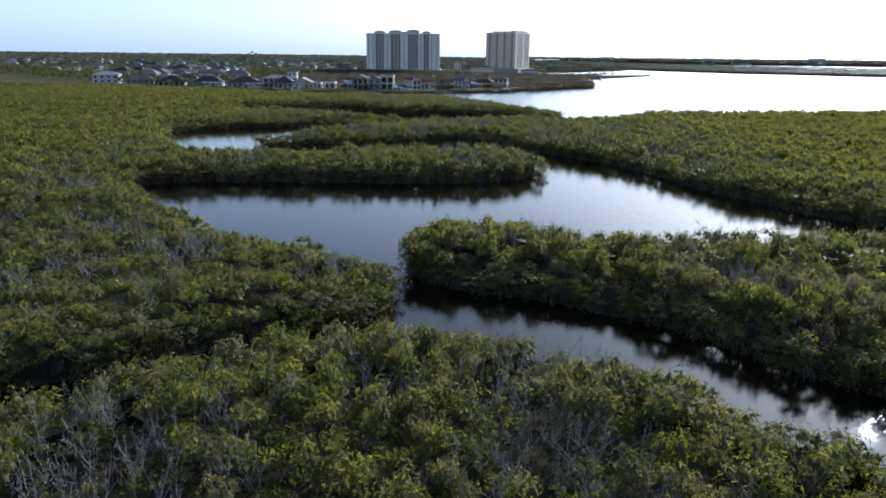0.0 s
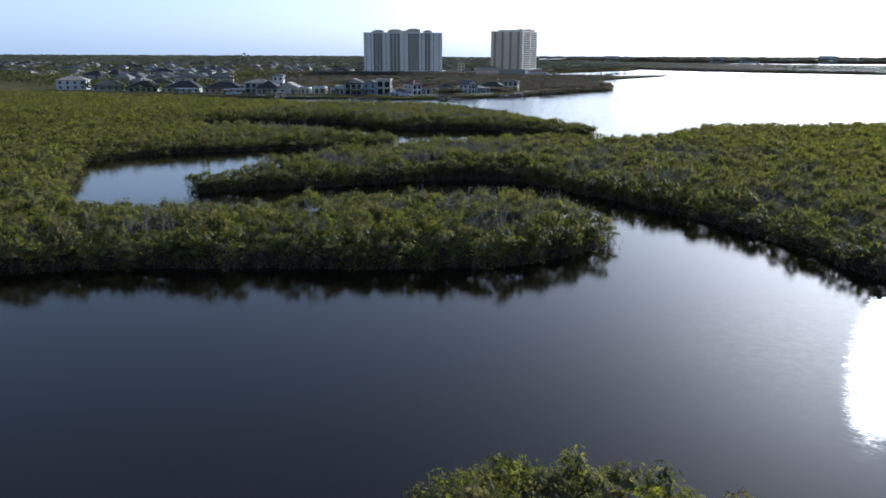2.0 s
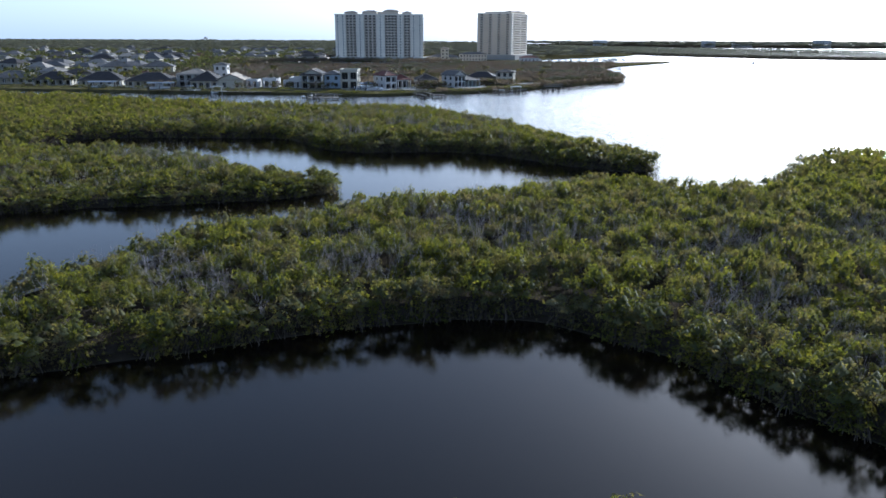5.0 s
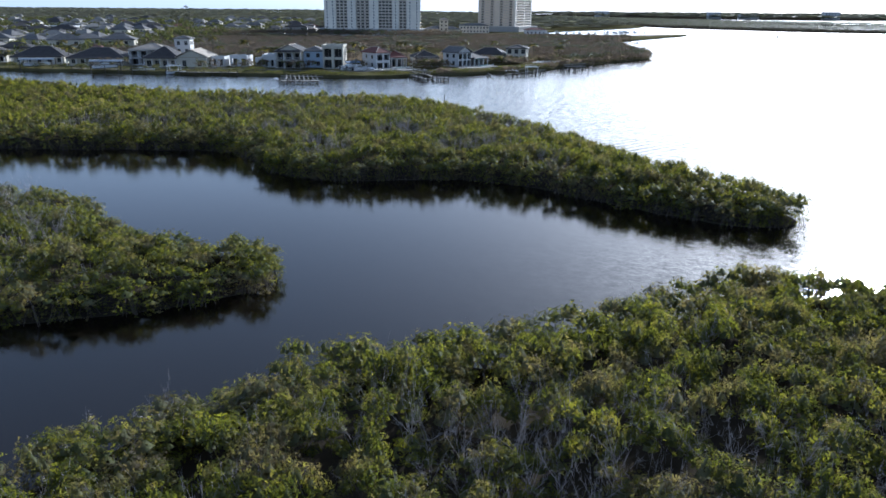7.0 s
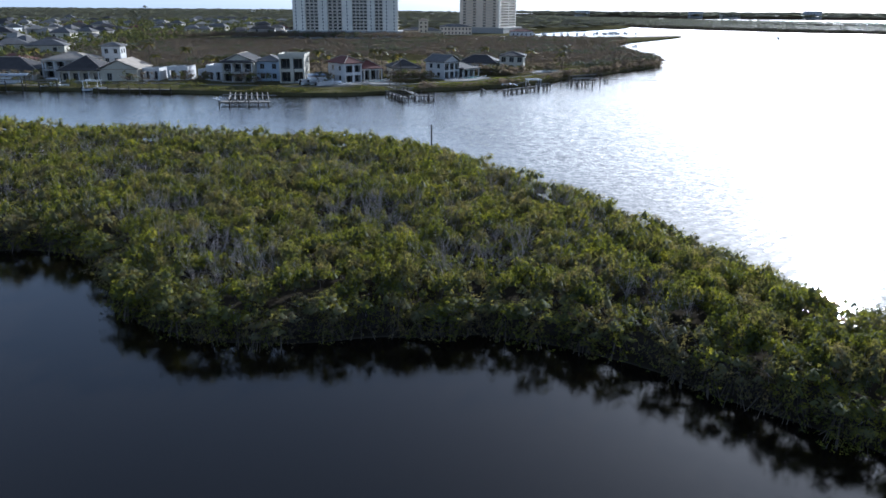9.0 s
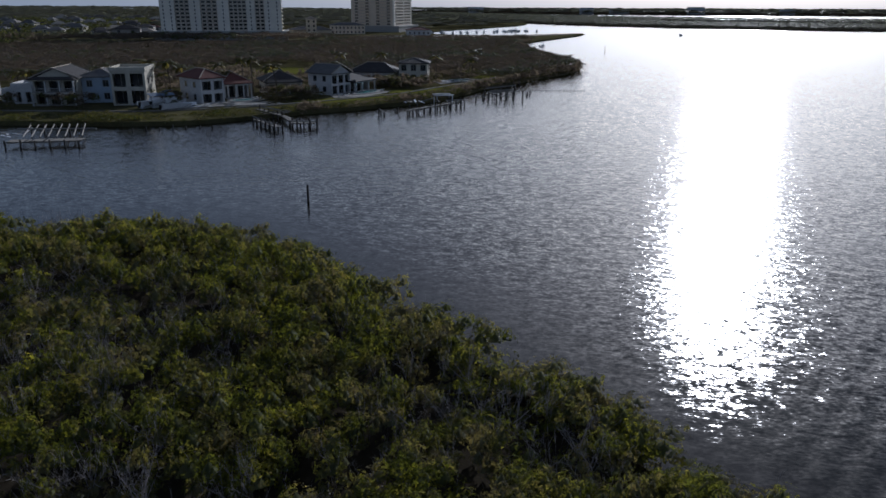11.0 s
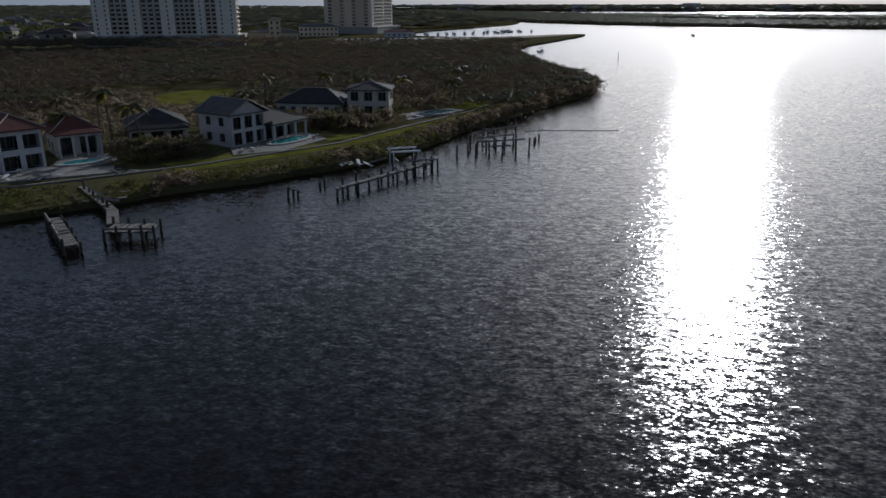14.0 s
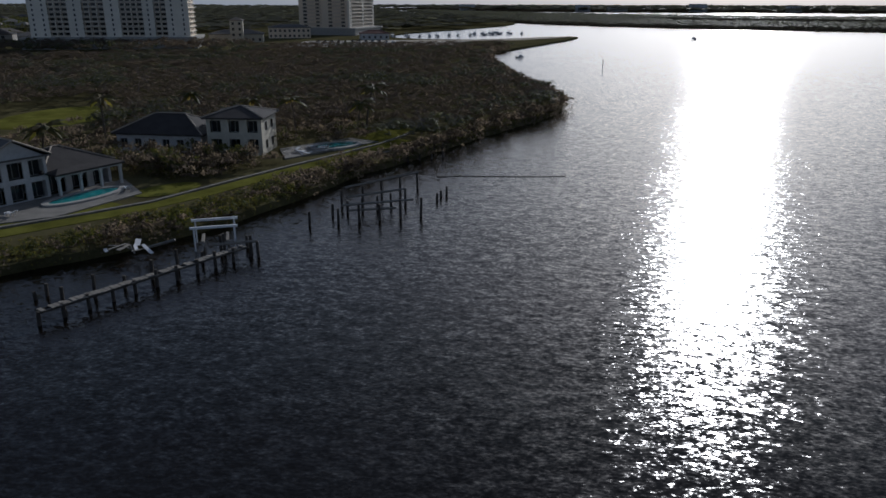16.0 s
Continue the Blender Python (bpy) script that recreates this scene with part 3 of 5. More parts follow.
# low regrowth under the bare crowns
for var in range(4):
    k = (bare >= 0.22) & (np.arange(len(pts)) % 4 == var)
    a, b = place(crown(60, 0.17, 4, False, rng), np.stack([pts[k, 0], pts[k, 1], np.zeros(k.sum())], 1), W[k], H[k] * 0.66, T[k])
    Q.append(a)
    O.append(b)
for var in range(5):
    for k, n_ in (((lane < 20) & (pts[:, 1] < 345), 120), (((lane >= 20) & (lane < 55)) | ((lane < 20) & (pts[:, 1] >= 345)), 46)):
        k = k & (bare >= 0.06) & (np.arange(len(pts)) % 5 == var)
        if not k.any():
            continue
        a, _ = place((twigs(n_, rng), np.zeros((0, 5, 3))), np.stack([pts[k, 0], pts[k, 1], np.zeros(k.sum())], 1), W[k] * 1.3, H[k] * 1.1, T[k])
        TW.append(a)
# the woods that stretch on to either side, in coarser clumps
for key, bx in (("FRONT", (-300, -120, 120, 50)), ("WEST", (-300, 30, 30, 240)), ("WEST_NORTH", (-300, 200, -60, 306)), ("EAST_CAPE", (10, 0, 140, 92)), ("EAST", (40, 70, 340, 310)), ("NORTH_BAND", (-390, 290, -60, 520))):
    x, y, d = scatter(LOW[key], 4.8, bx, rng, 1.0)
    k = ~((np.abs(x) < 0.68 * y + 14) & (y > 18) & (x > BOXES[key][0]) & (x < BOXES[key][2]) & (y < BOXES[key][3]))
    for other in LOW:
        if other == key:
            break
        k &= ~inside(LOW[other], x, y)
    for var in range(3):
        kk = k & (np.arange(len(x)) % 3 == var)
        a, b = place(crown(24, 0.38, 3, False, rng), np.stack([x[kk], y[kk], np.zeros(kk.sum())], 1), rng.uniform(2.8, 3.8, kk.sum()), rng.uniform(3.8, 5.2, kk.sum()), rng.uniform(0, 6.28, kk.sum()))
        Q.append(a)
        O.append(b)
# fine bare shoots standing out of the green crowns
for var in range(4):
    k = (lane < 30) & (bare < 0.06) & (np.arange(len(pts)) % 4 == var)
    g = twigs(10, rng, 3)
    g = g * np.array([1.15, 1.15, 1.0]) + np.array([0, 0, 0.04])
    TW.append(place((g, np.zeros((0, 5, 3))), np.stack([pts[k, 0], pts[k, 1], np.zeros(k.sum())], 1), W[k], H[k] * 0.97, T[k])[0])
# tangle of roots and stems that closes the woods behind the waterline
# an added opaque sheet: blocks light under the crowns, their shade in its colour
M_THICKET = plain("shaded_root_tangle", (0.05, 0.042, 0.034), 0.95, vary=0.4, scale=1.2, fine=5.0, gloss=0.0)
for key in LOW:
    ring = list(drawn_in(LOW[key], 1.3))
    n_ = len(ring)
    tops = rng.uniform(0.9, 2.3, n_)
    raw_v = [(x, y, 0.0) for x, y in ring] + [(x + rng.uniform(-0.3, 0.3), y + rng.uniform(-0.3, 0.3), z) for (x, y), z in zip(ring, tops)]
    tagged(raw("root_thicket", raw_v, [(i, (i + 1) % n_, n_ + (i + 1) % n_, n_ + i) for i in range(n_)], M_THICKET), "dark sheet for the shaded mangrove stems behind the waterline", "thicket", kind="stuff")
# drooping leafy skirt of the crowns at the waterline
k = (pts[:, 2] < 0.01) & (lane < 80)
n_ = np.where(lane[k] < 25, 58, 30)
sx_, sy_ = np.repeat(pts[k, 0], n_), np.repeat(pts[k, 1], n_)
sa, sr = rng.uniform(0, 6.28, len(sx_)), rng.uniform(0.3, 1.35, len(sx_))
skirt = np.stack([sx_ + sr * np.cos(sa), sy_ + sr * np.sin(sa), 0.1 + 2.2 * rng.random(len(sx_)) ** 0.9], 1)
Q.append(spray(skirt, np.stack([np.cos(sa), np.sin(sa), np.full(len(sa), 0.3)], 1), 0.24, rng).reshape(-1, 3))
# arching prop roots along the waterline
k = (pts[:, 2] < 0.01) & (lane < 70)
rx, ry = np.repeat(pts[k, 0], 14), np.repeat(pts[k, 1], 14)
ra, rr = rng.uniform(0, 6.28, len(rx)), rng.uniform(0.4, 1.5, len(rx))
top_ = np.stack([rx + 0.4 * rr * np.cos(ra), ry + 0.4 * rr * np.sin(ra), rng.uniform(0.7, 1.9, len(rx))], 1)
foot = np.stack([rx + rr * np.cos(ra), ry + rr * np.sin(ra), np.full(len(rx), -0.15)], 1)
side = np.cross(top_ - foot, rng.normal(0, 1, top_.shape))
side *= (0.035 / np.linalg.norm(side, axis=1))[:, None]
roots = np.concatenate([np.stack([foot - side, foot + side, top_ + side * 0.7], 1), np.stack([foot - side, top_ + side * 0.7, top_ - side * 0.7], 1)])
tagged(new("prop_roots", mesh_of("prop_roots", roots.reshape(-1, 3), np.zeros((0, 3)), M_BARK)), "dark arching mangrove prop roots standing in the water", "roots", kind="stuff")
forest = new("mangrove_forest", mesh_of("mangrove_forest", np.concatenate(Q), np.concatenate(O), M_LEAF, M_INNER))
tagged(forest, "dense yellow-green mangrove canopy lining the creeks", "mangroves", kind="stuff")
bare_wood = new("bare_mangroves", mesh_of("bare_mangroves", np.concatenate(TW), np.zeros((0, 3)), M_TWIG))
tagged(bare_wood, "grey leafless storm-stripped mangrove twigs among green crowns", "bare trees", kind="stuff")


# ---- building materials ----
M_WHITE = plain("white_stucco", (0.56, 0.55, 0.535), 0.85, vary=0.14)
M_CREAM = plain("cream_stucco", (0.52, 0.48, 0.39), 0.85, vary=0.14)
M_BLUE = plain("blue_grey_stucco", (0.4, 0.47, 0.55), 0.85, vary=0.1)
M_RAIL = plain("grey_balcony_rail", (0.58, 0.5, 0.4), 0.6, vary=0.1)
M_TOWER = plain("tower_stucco", (0.72, 0.61, 0.47), 0.85, vary=0.08, scale=0.15)
M_TOWER_PALE = plain("tower_pale_stucco", (0.82, 0.75, 0.63), 0.85, vary=0.08, scale=0.15)
# tile darkened all over: the shade of the front slopes is in this colour
M_ROOF_DARK = plain("shade_dark_tile_roof", (0.046, 0.041, 0.039), 0.75, vary=0.3, scale=0.6)
M_ROOF_TAN = plain("tan_tile_roof", (0.34, 0.29, 0.23), 0.75, vary=0.25, scale=0.6)
M_ROOF_PALE = plain("pale_tile_roof", (0.24, 0.22, 0.19), 0.8, vary=0.3, scale=0.6)
M_ROOF_RED = plain("red_tile_roof", (0.13, 0.052, 0.04), 0.75, vary=0.3, scale=0.6)
M_ROOF_GREY = plain("grey_tile_roof", (0.12, 0.114, 0.108), 0.75, vary=0.3, scale=0.6)
M_FRAME = plain("dull_window_frame", (0.3, 0.29, 0.27), 0.7)
M_RIDGE = plain("pale_ridge_tile", (0.36, 0.31, 0.25), 0.8)
M_GLASS = plain("dark_window_glass", (0.025, 0.03, 0.035), 0.08, vary=0.3, relief=0.0)
M_WOOD = plain("weathered_dock_wood", (0.24, 0.22, 0.19), 0.9, vary=0.3, scale=2.5)
M_PILE = plain("wet_piling_wood", (0.07, 0.06, 0.05), 0.85, vary=0.3, scale=2.5)
M_CONCRETE = plain("pale_concrete", (0.38, 0.365, 0.335), 0.9, vary=0.2)
M_BOAT = plain("white_gelcoat", (0.8, 0.8, 0.8), 0.25, vary=0.05)
M_CANVAS = plain("boat_canvas", (0.16, 0.2, 0.26), 0.85)
M_POOL = plain("pool_water", (0.04, 0.3, 0.3), 0.06, vary=0.15)
M_LAWN = plain("mown_lawn", (0.14, 0.138, 0.03), 1.0, vary=0.4, scale=0.25, fine=3, gloss=0.0)
M_SAND = plain("pale_sand", (0.3, 0.25, 0.18), 0.95, vary=0.2, scale=0.2)
M_WALL = plain("weathered_sea_wall", (0.2, 0.185, 0.16), 0.9, vary=0.3)
M_DARK = plain("dark_interior", (0.03, 0.028, 0.026), 0.9)
M_GRAVEL = plain("pale_gravel", (0.36, 0.33, 0.29), 0.9, vary=0.35, scale=0.15)
M_PAVE = plain("stained_terrace_paving", (0.24, 0.225, 0.2), 0.9, vary=0.25, scale=0.5)
M_CAR = plain("car_paint", (0.5, 0.5, 0.52), 0.3)


def hip_roof(bm, x0, y0, x1, y1, z, rise, gable=False, eave=0.6, thick=0.25):
    """A hipped or gabled roof with eaves and a fascia."""
    x0, y0, x1, y1 = x0 - eave, y0 - eave, x1 + eave, y1 + eave
    w, d = x1 - x0, y1 - y0
    if w >= d:
        inset = 0.02 if gable else min(d / 2, w / 2 - 0.05)
        ridge = [(x0 + inset, (y0 + y1) / 2, z + rise), (x1 - inset, (y0 + y1) / 2, z + rise)]
    else:
        inset = 0.02 if gable else min(w / 2, d / 2 - 0.05)
        ridge = [((x0 + x1) / 2, y0 + inset, z + rise), ((x0 + x1) / 2, y1 - inset, z + rise)]
    low = [bm.verts.new(p) for p in ((x0, y0, z - thick), (x1, y0, z - thick), (x1, y1, z - thick), (x0, y1, z - thick))]
    mid = [bm.verts.new(p) for p in ((x0, y0, z), (x1, y0, z), (x1, y1, z), (x0, y1, z))]
    a, b = (bm.verts.new(p) for p in ridge)
    bm.faces.new(low[::-1])
    for i in range(4):
        bm.faces.new((low[i], low[(i + 1) % 4], mid[(i + 1) % 4], mid[i]))
    if w >= d:
        for f in ((mid[0], mid[1], b, a), (mid[2], mid[3], a, b)) if gable else ((mid[0], mid[1], b, a), (mid[1], mid[2], b), (mid[2], mid[3], a, b), (mid[3], mid[0], a)):
            bm.faces.new(f)
    else:
        for f in ((mid[1], mid[2], b, a), (mid[3], mid[0], a, b)) if gable else ((mid[0], mid[1], a), (mid[1], mid[2], b, a), (mid[2], mid[3], b), (mid[3], mid[0], a, b)):
            bm.faces.new(f)
    return bm


def facade(bm, w, storeys, high, holes, wide, tall, sill, thick=0.3):
    """A front wall built round its openings, cell by cell. Gives the openings' corners."""
    spots = []
    pitch = w / holes
    xs = [0.0]
    for h in range(holes):
        a = pitch * (h + 0.5) - wide / 2
        xs += [a, a + wide]
    xs.append(w)
    for s in range(storeys):
        zs = (s * high, s * high + sill, s * high + sill + tall, (s + 1) * high)
        for i, (x0, x1) in enumerate(zip(xs, xs[1:])):
            for j, (z0, z1) in enumerate(zip(zs, zs[1:])):
                if i % 2 and j == 1:
                    spots.append((x0, z0))
                else:
                    box(bm, x0, 0, z0, x1, thick, z1)
    return spots


def window_parts(owner, spots, wide, tall, frame_mat, deep=0.16):
    """A pane set back in each opening, with its frame and a glazing bar, on shared meshes."""
    pane = box(bmesh.new(), 0, deep, 0, wide, deep + 0.05, tall)
    fr = bmesh.new()
    t = 0.09
    box(fr, 0, deep - 0.06, 0, wide, deep - 0.003, t)
    box(fr, 0, deep - 0.06, tall - t, wide, deep - 0.003, tall)
    box(fr, 0, deep - 0.06, t, t, deep - 0.003, tall - t)
    box(fr, wide - t, deep - 0.06, t, wide, deep - 0.003, tall - t)
    box(fr, wide / 2 - 0.035, deep - 0.055, t, wide / 2 + 0.035, deep - 0.003, tall - t)
    first = None
    for x, z in spots:
        if first is None:
            p = part("window", pane, M_GLASS, owner)
            f = part("frame", fr, frame_mat, p)
            first = (p.data, f.data)
        else:
            p, f = new("window", first[0]), new("frame", first[1])
            p.parent, f.parent = owner, p
        p.location = (x, 0, z)


def house(x, y, rz, w, d, storeys, wall_mat, roof_mat, label, roof="hip", rise=2.2, high=3.0, holes=4, wide=1.5, tall=1.7, sill=0.8, porch=0.0, base=1.0, group="shore houses", side_windows=True, deep=0.16):
    """A house whose front faces the water: local x along the front, y into the plot."""
    h = thing("house", label, "house", group, pose(x, y, base, 0, 0, rz))
    top = storeys * high
    bm = bmesh.new()
    spots = facade(bm, w, storeys, high, holes, wide, tall, sill)
    box(bm, 0, 0.3, 0, 0.3, d, top)
    box(bm, w - 0.3, 0.3, 0, w, d, top)
    box(bm, 0.3, d - 0.3, 0, w - 0.3, d, top)
    bmesh.ops.remove_doubles(bm, verts=bm.verts, dist=0.001)
    part("wall", bm, wall_mat, h)
    for s in range(1, storeys):
        part("floor_slab", box(bmesh.new(), 0.303, 0.303, s * high - 0.15, w - 0.303, d - 0.303, s * high + 0.1), M_DARK, h)
    window_parts(h, spots, wide, tall, M_FRAME, deep)
    if side_windows:
        for sx, turn in ((w, 90), (0, -90)):
            for s in range(storeys):
                for f in (0.3, 0.7):
                    p = part("window", box(bmesh.new(), -0.6, -0.03, 0, 0.6, 0.02, 1.4), M_GLASS, h)
                    p.matrix_local = pose(sx, d * f, s * high + 0.9, 0, 0, turn)
                    fr = bmesh.new()
                    for b in ((-0.7, -0.06, -0.1, 0.7, 0, 0), (-0.7, -0.06, 1.4, 0.7, 0, 1.5), (-0.7, -0.06, 0, -0.6, 0, 1.4), (0.6, -0.06, 0, 0.7, 0, 1.4)):
                        box(fr, *b)
                    part("frame", fr, M_FRAME, p)
    if roof == "open":  # roof torn off: a ragged top course and a few bare rafters
        for i in range(int(w / 1.1)):
            part("wall_stub", box(bmesh.new(), i * 1.1, 0, top, i * 1.1 + 0.8, 0.3, top + 0.25 + 0.35 * ((i * 7) % 3) / 2), wall_mat, h)
        for i in range(3):
            part("rafter", rod(bmesh.new(), (0.4, d * (0.3 + 0.25 * i), top + 0.1), (w - 0.4, d * (0.32 + 0.25 * i), top + 0.1), 0.09, sides=4), M_WOOD, h)
    elif roof == "flat":
        bm = box(bmesh.new(), -0.25, -0.25, top, w + 0.25, d + 0.25, top + 0.3)
        for b in ((-0.25, -0.25, w + 0.25, 0.0), (-0.25, d, w + 0.25, d + 0.25), (-0.25, 0, 0, d), (w, 0, w + 0.25, d)):
            box(bm, b[0], b[1], top + 0.3, b[2], b[3], top + 0.95)
        part("roof", bm, roof_mat, h)
    else:
        shell = part("roof", hip_roof(bmesh.new(), 0, 0, w, d, top + 0.25, rise, roof == "gable"), roof_mat, h)
        for edge in shell.data.edges:  # rounded ridge and hip tiles
            ends = [shell.data.vertices[i].co for i in edge.vertices]
            if max(e.z for e in ends) > top + 0.3:
                part("ridge_tiles", rod(bmesh.new(), ends[0] + Vector((0, 0, 0.03)), ends[1] + Vector((0, 0, 0.03)), 0.13, sides=5), M_RIDGE, shell)
        if roof == "gable":
            for lo, hi in ((0.02, 0.28), (max(w, d) - 0.28, max(w, d) - 0.02)):
                bm = bmesh.new()
                span, up = min(w, d), rise * 0.93
                ends = [[bm.verts.new((u, t_, z_) if w < d else (t_, u, z_)) for u, z_ in ((0, top + 0.003), (span, top + 0.003), (span / 2, top + 0.2 + up))] for t_ in (lo, hi)]
                bm.faces.new(ends[0])
                bm.faces.new(ends[1][::-1])
                for i in range(3):
                    bm.faces.new((ends[0][i], ends[1][i], ends[1][(i + 1) % 3], ends[0][(i + 1) % 3]))
                bmesh.ops.recalc_face_normals(bm, faces=bm.faces)
                part("gable", bm, wall_mat, h)
    if porch:
        n = max(3, int(w / 3.2))
        for s in range(storeys):
            part("porch_floor", box(bmesh.new(), 0, -porch, s * high - 0.1, w, -0.003, s * high + 0.12), M_CONCRETE, h)
            for i in range(n + 1):
                cx = 0.25 + (w - 0.5) * i / n
                bm = box(bmesh.new(), cx - 0.17, -porch, s * high + 0.12, cx + 0.17, -porch + 0.34, (s + 1) * high - 0.35)
                box(bm, cx - 0.26, -porch - 0.05, (s + 1) * high - 0.55, cx + 0.26, -porch + 0.4, (s + 1) * high - 0.35)
                part("column", bm, M_WHITE, h)
            part("porch_beam", box(bmesh.new(), 0, -porch, (s + 1) * high - 0.347, w, -porch + 0.4, (s + 1) * high - 0.103), wall_mat, h)
            if s:
                rail = box(bmesh.new(), 0.2, -porch + 0.1, s * high + 1.0, w - 0.2, -porch + 0.18, s * high + 1.1)
                for i in range(int(w / 0.5)):
                    box(rail, 0.3 + i * 0.5, -porch + 0.12, s * high + 0.12, 0.35 + i * 0.5, -porch + 0.16, s * high + 1.0)
                part("railing", rail, M_WHITE, h)
        part("porch_roof", hip_roof(bmesh.new(), 0, -porch, w, -0.7, top - 0.097 + 0.25, 0.5, eave=0.35), roof_mat, h)
    return h


# ---- houses along the canal and bay ----
house(-147, 513, 3, 22, 15, 1, M_CREAM, M_ROOF_DARK, "low cream house under a wide dark hipped roof", rise=3.6, holes=6, porch=2.5)
house(-123.5, 518, 2, 15, 13, 2, M_WHITE, M_ROOF_TAN, "white two-storey house with columned porches on two levels", holes=4, wide=2.6, tall=2.4, sill=0.15, deep=1.5, porch=2.2)
house(-114, 508, 2, 13, 14, 1, M_CREAM, M_ROOF_DARK, "cream house with steep dark hipped roof and columned porch", rise=4.2, high=3.5, holes=4, porch=2.4, tall=2.3, sill=0.2, wide=2.2)
house(-100.8, 506.5, 2, 12, 16, 1, M_CREAM, M_ROOF_TAN, "cream wing with broad tan gable facing the canal", roof="gable", rise=2.8, high=3.8, holes=2, wide=1.6, tall=2.4, sill=0.3)
house(-109.5, 533, 2, 6.5, 6.5, 3, M_WHITE, M_ROOF_GREY, "slim white square tower room above neighbouring roofs", rise=1.2, high=3.3, holes=2, wide=1.4)
house(-88, 510, 0, 5.5, 9, 1, M_WHITE, M_WHITE, "bare white wall shell of a storm-gutted villa", roof="open", high=4.0, holes=2, wide=1.5, tall=2.7, sill=0.3, deep=1.6, side_windows=False)
house(-80.5, 512, -2, 7, 9, 1, M_WHITE, M_WHITE, "roofless white storm-gutted house shell", roof="open", high=4.4, holes=2, wide=2.1, tall=2.9, sill=0.3, deep=1.6, side_windows=False)
house(-70.5, 513, -2, 3.4, 7, 1, M_WHITE, M_WHITE, "narrow white wall stub of a gutted house", roof="open", high=3.4, holes=1, wide=1.5, tall=2.3, sill=0.2, deep=1.6, side_windows=False)
house(-66.5, 509.5, -2, 4.8, 9, 1, M_WHITE, M_WHITE, "small white flat-roofed remnant of a villa", roof="flat", high=4.2, holes=2, wide=1.2, tall=2.6, sill=0.3, deep=1.2, side_windows=False)
house(-60.5, 506, -3, 10.5, 13, 2, M_CREAM, M_ROOF_DARK, "two-storey gabled house with deep open porches", roof="gable", rise=2.4, high=3.2, holes=3, wide=2.7, tall=2.5, sill=0.15, porch=2.2, deep=1.6)
house(-50, 509, -3, 8, 11, 2, M_BLUE, M_ROOF_GREY, "blue-grey two-storey house with small grey roof", high=3.2, holes=2, rise=1.6)
house(-41.2, 502, -2, 8.2, 11, 2, M_CREAM, M_CREAM, "tall flat-topped cream house with open loggias", roof="flat", high=4.2, holes=2, wide=3.0, tall=3.2, sill=0.4, porch=0.0, deep=2.0)
house(-19.6, 500.5, 35, 6.4, 11, 2, M_WHITE, M_ROOF_RED, "white two-storey house with reddish tiled roof and wide openings", high=3.15, holes=2, rise=2.0, wide=2.4, tall=2.2, sill=0.3, deep=1.6)
house(-15.2, 513, 25, 7, 8, 1, M_WHITE, M_ROOF_RED, "single-storey white wing with high red roof and patio columns", high=4.0, holes=2, rise=2.6, porch=2.6, tall=3.0, sill=0.15, wide=2.6, deep=1.4)
house(-4.5, 519, 12, 10, 10, 1, M_CREAM, M_ROOF_DARK, "dark-roofed house with a shaded columned lanai", high=3.6, holes=3, rise=2.6, porch=2.6, tall=2.5, sill=0.2, wide=2.2, deep=1.6)
house(13.8, 515.6, 44, 8.0, 9, 2, M_WHITE, M_ROOF_GREY, "white gabled house with tall windows facing the bay", roof="gable", high=2.85, holes=3, rise=2.3, tall=2.2, sill=0.3, wide=1.9, deep=1.0)
house(19, 521.6, 50, 10, 9, 1, M_WHITE, M_ROOF_DARK, "low white wing with pillared pool porch", high=3.2, holes=3, rise=2.2, porch=2.6, tall=2.7, sill=0.15, wide=2.4, deep=1.4)
house(21.5, 553, -20, 15.5, 10, 1, M_WHITE, M_ROOF_DARK, "long low white house with dark hipped roof", high=3.2, holes=6, rise=2.8, wide=1.3)
house(37.2, 547.2, -14, 9.4, 9, 2, M_CREAM, M_ROOF_DARK, "pale two-storey house with upper balcony windows", high=3.1, holes=3, rise=1.4, tall=2.0, wide=1.8, deep=0.8)


house(-172, 518, 6, 20, 14, 1, M_CREAM, M_ROOF_DARK, "cream canal house under a broad dark hipped roof", rise=3.8, holes=5, porch=2.4)
house(-199, 527, 9, 18, 13, 1, M_CREAM, M_ROOF_DARK, "low cream canal house under a dark roof", rise=3.4, holes=5, wide=2.2, tall=2.2, sill=0.2, deep=1.2, porch=2.2)
house(-226, 537, 12, 20, 14, 1, M_CREAM, M_ROOF_GREY, "cream canal house with grey hipped roof", rise=3.2, holes=5, porch=2.2)
house(-255, 549, 14, 18, 14, 2, M_WHITE, M_ROOF_TAN, "white two-storey canal house with tan roof", rise=2.6, holes=4)
house(-330, 868, 0, 26, 14, 1, M_WHITE, M_WHITE, "long bright white flat-roofed hall in the suburb", roof="flat", high=6.0, holes=6, group="suburb halls", side_windows=False)
house(-292, 872, 0, 22, 14, 1, M_CREAM, M_ROOF_TAN, "low bright cream hall with tan roof", high=5.0, holes=5, rise=2.5, group="suburb halls", side_windows=False)


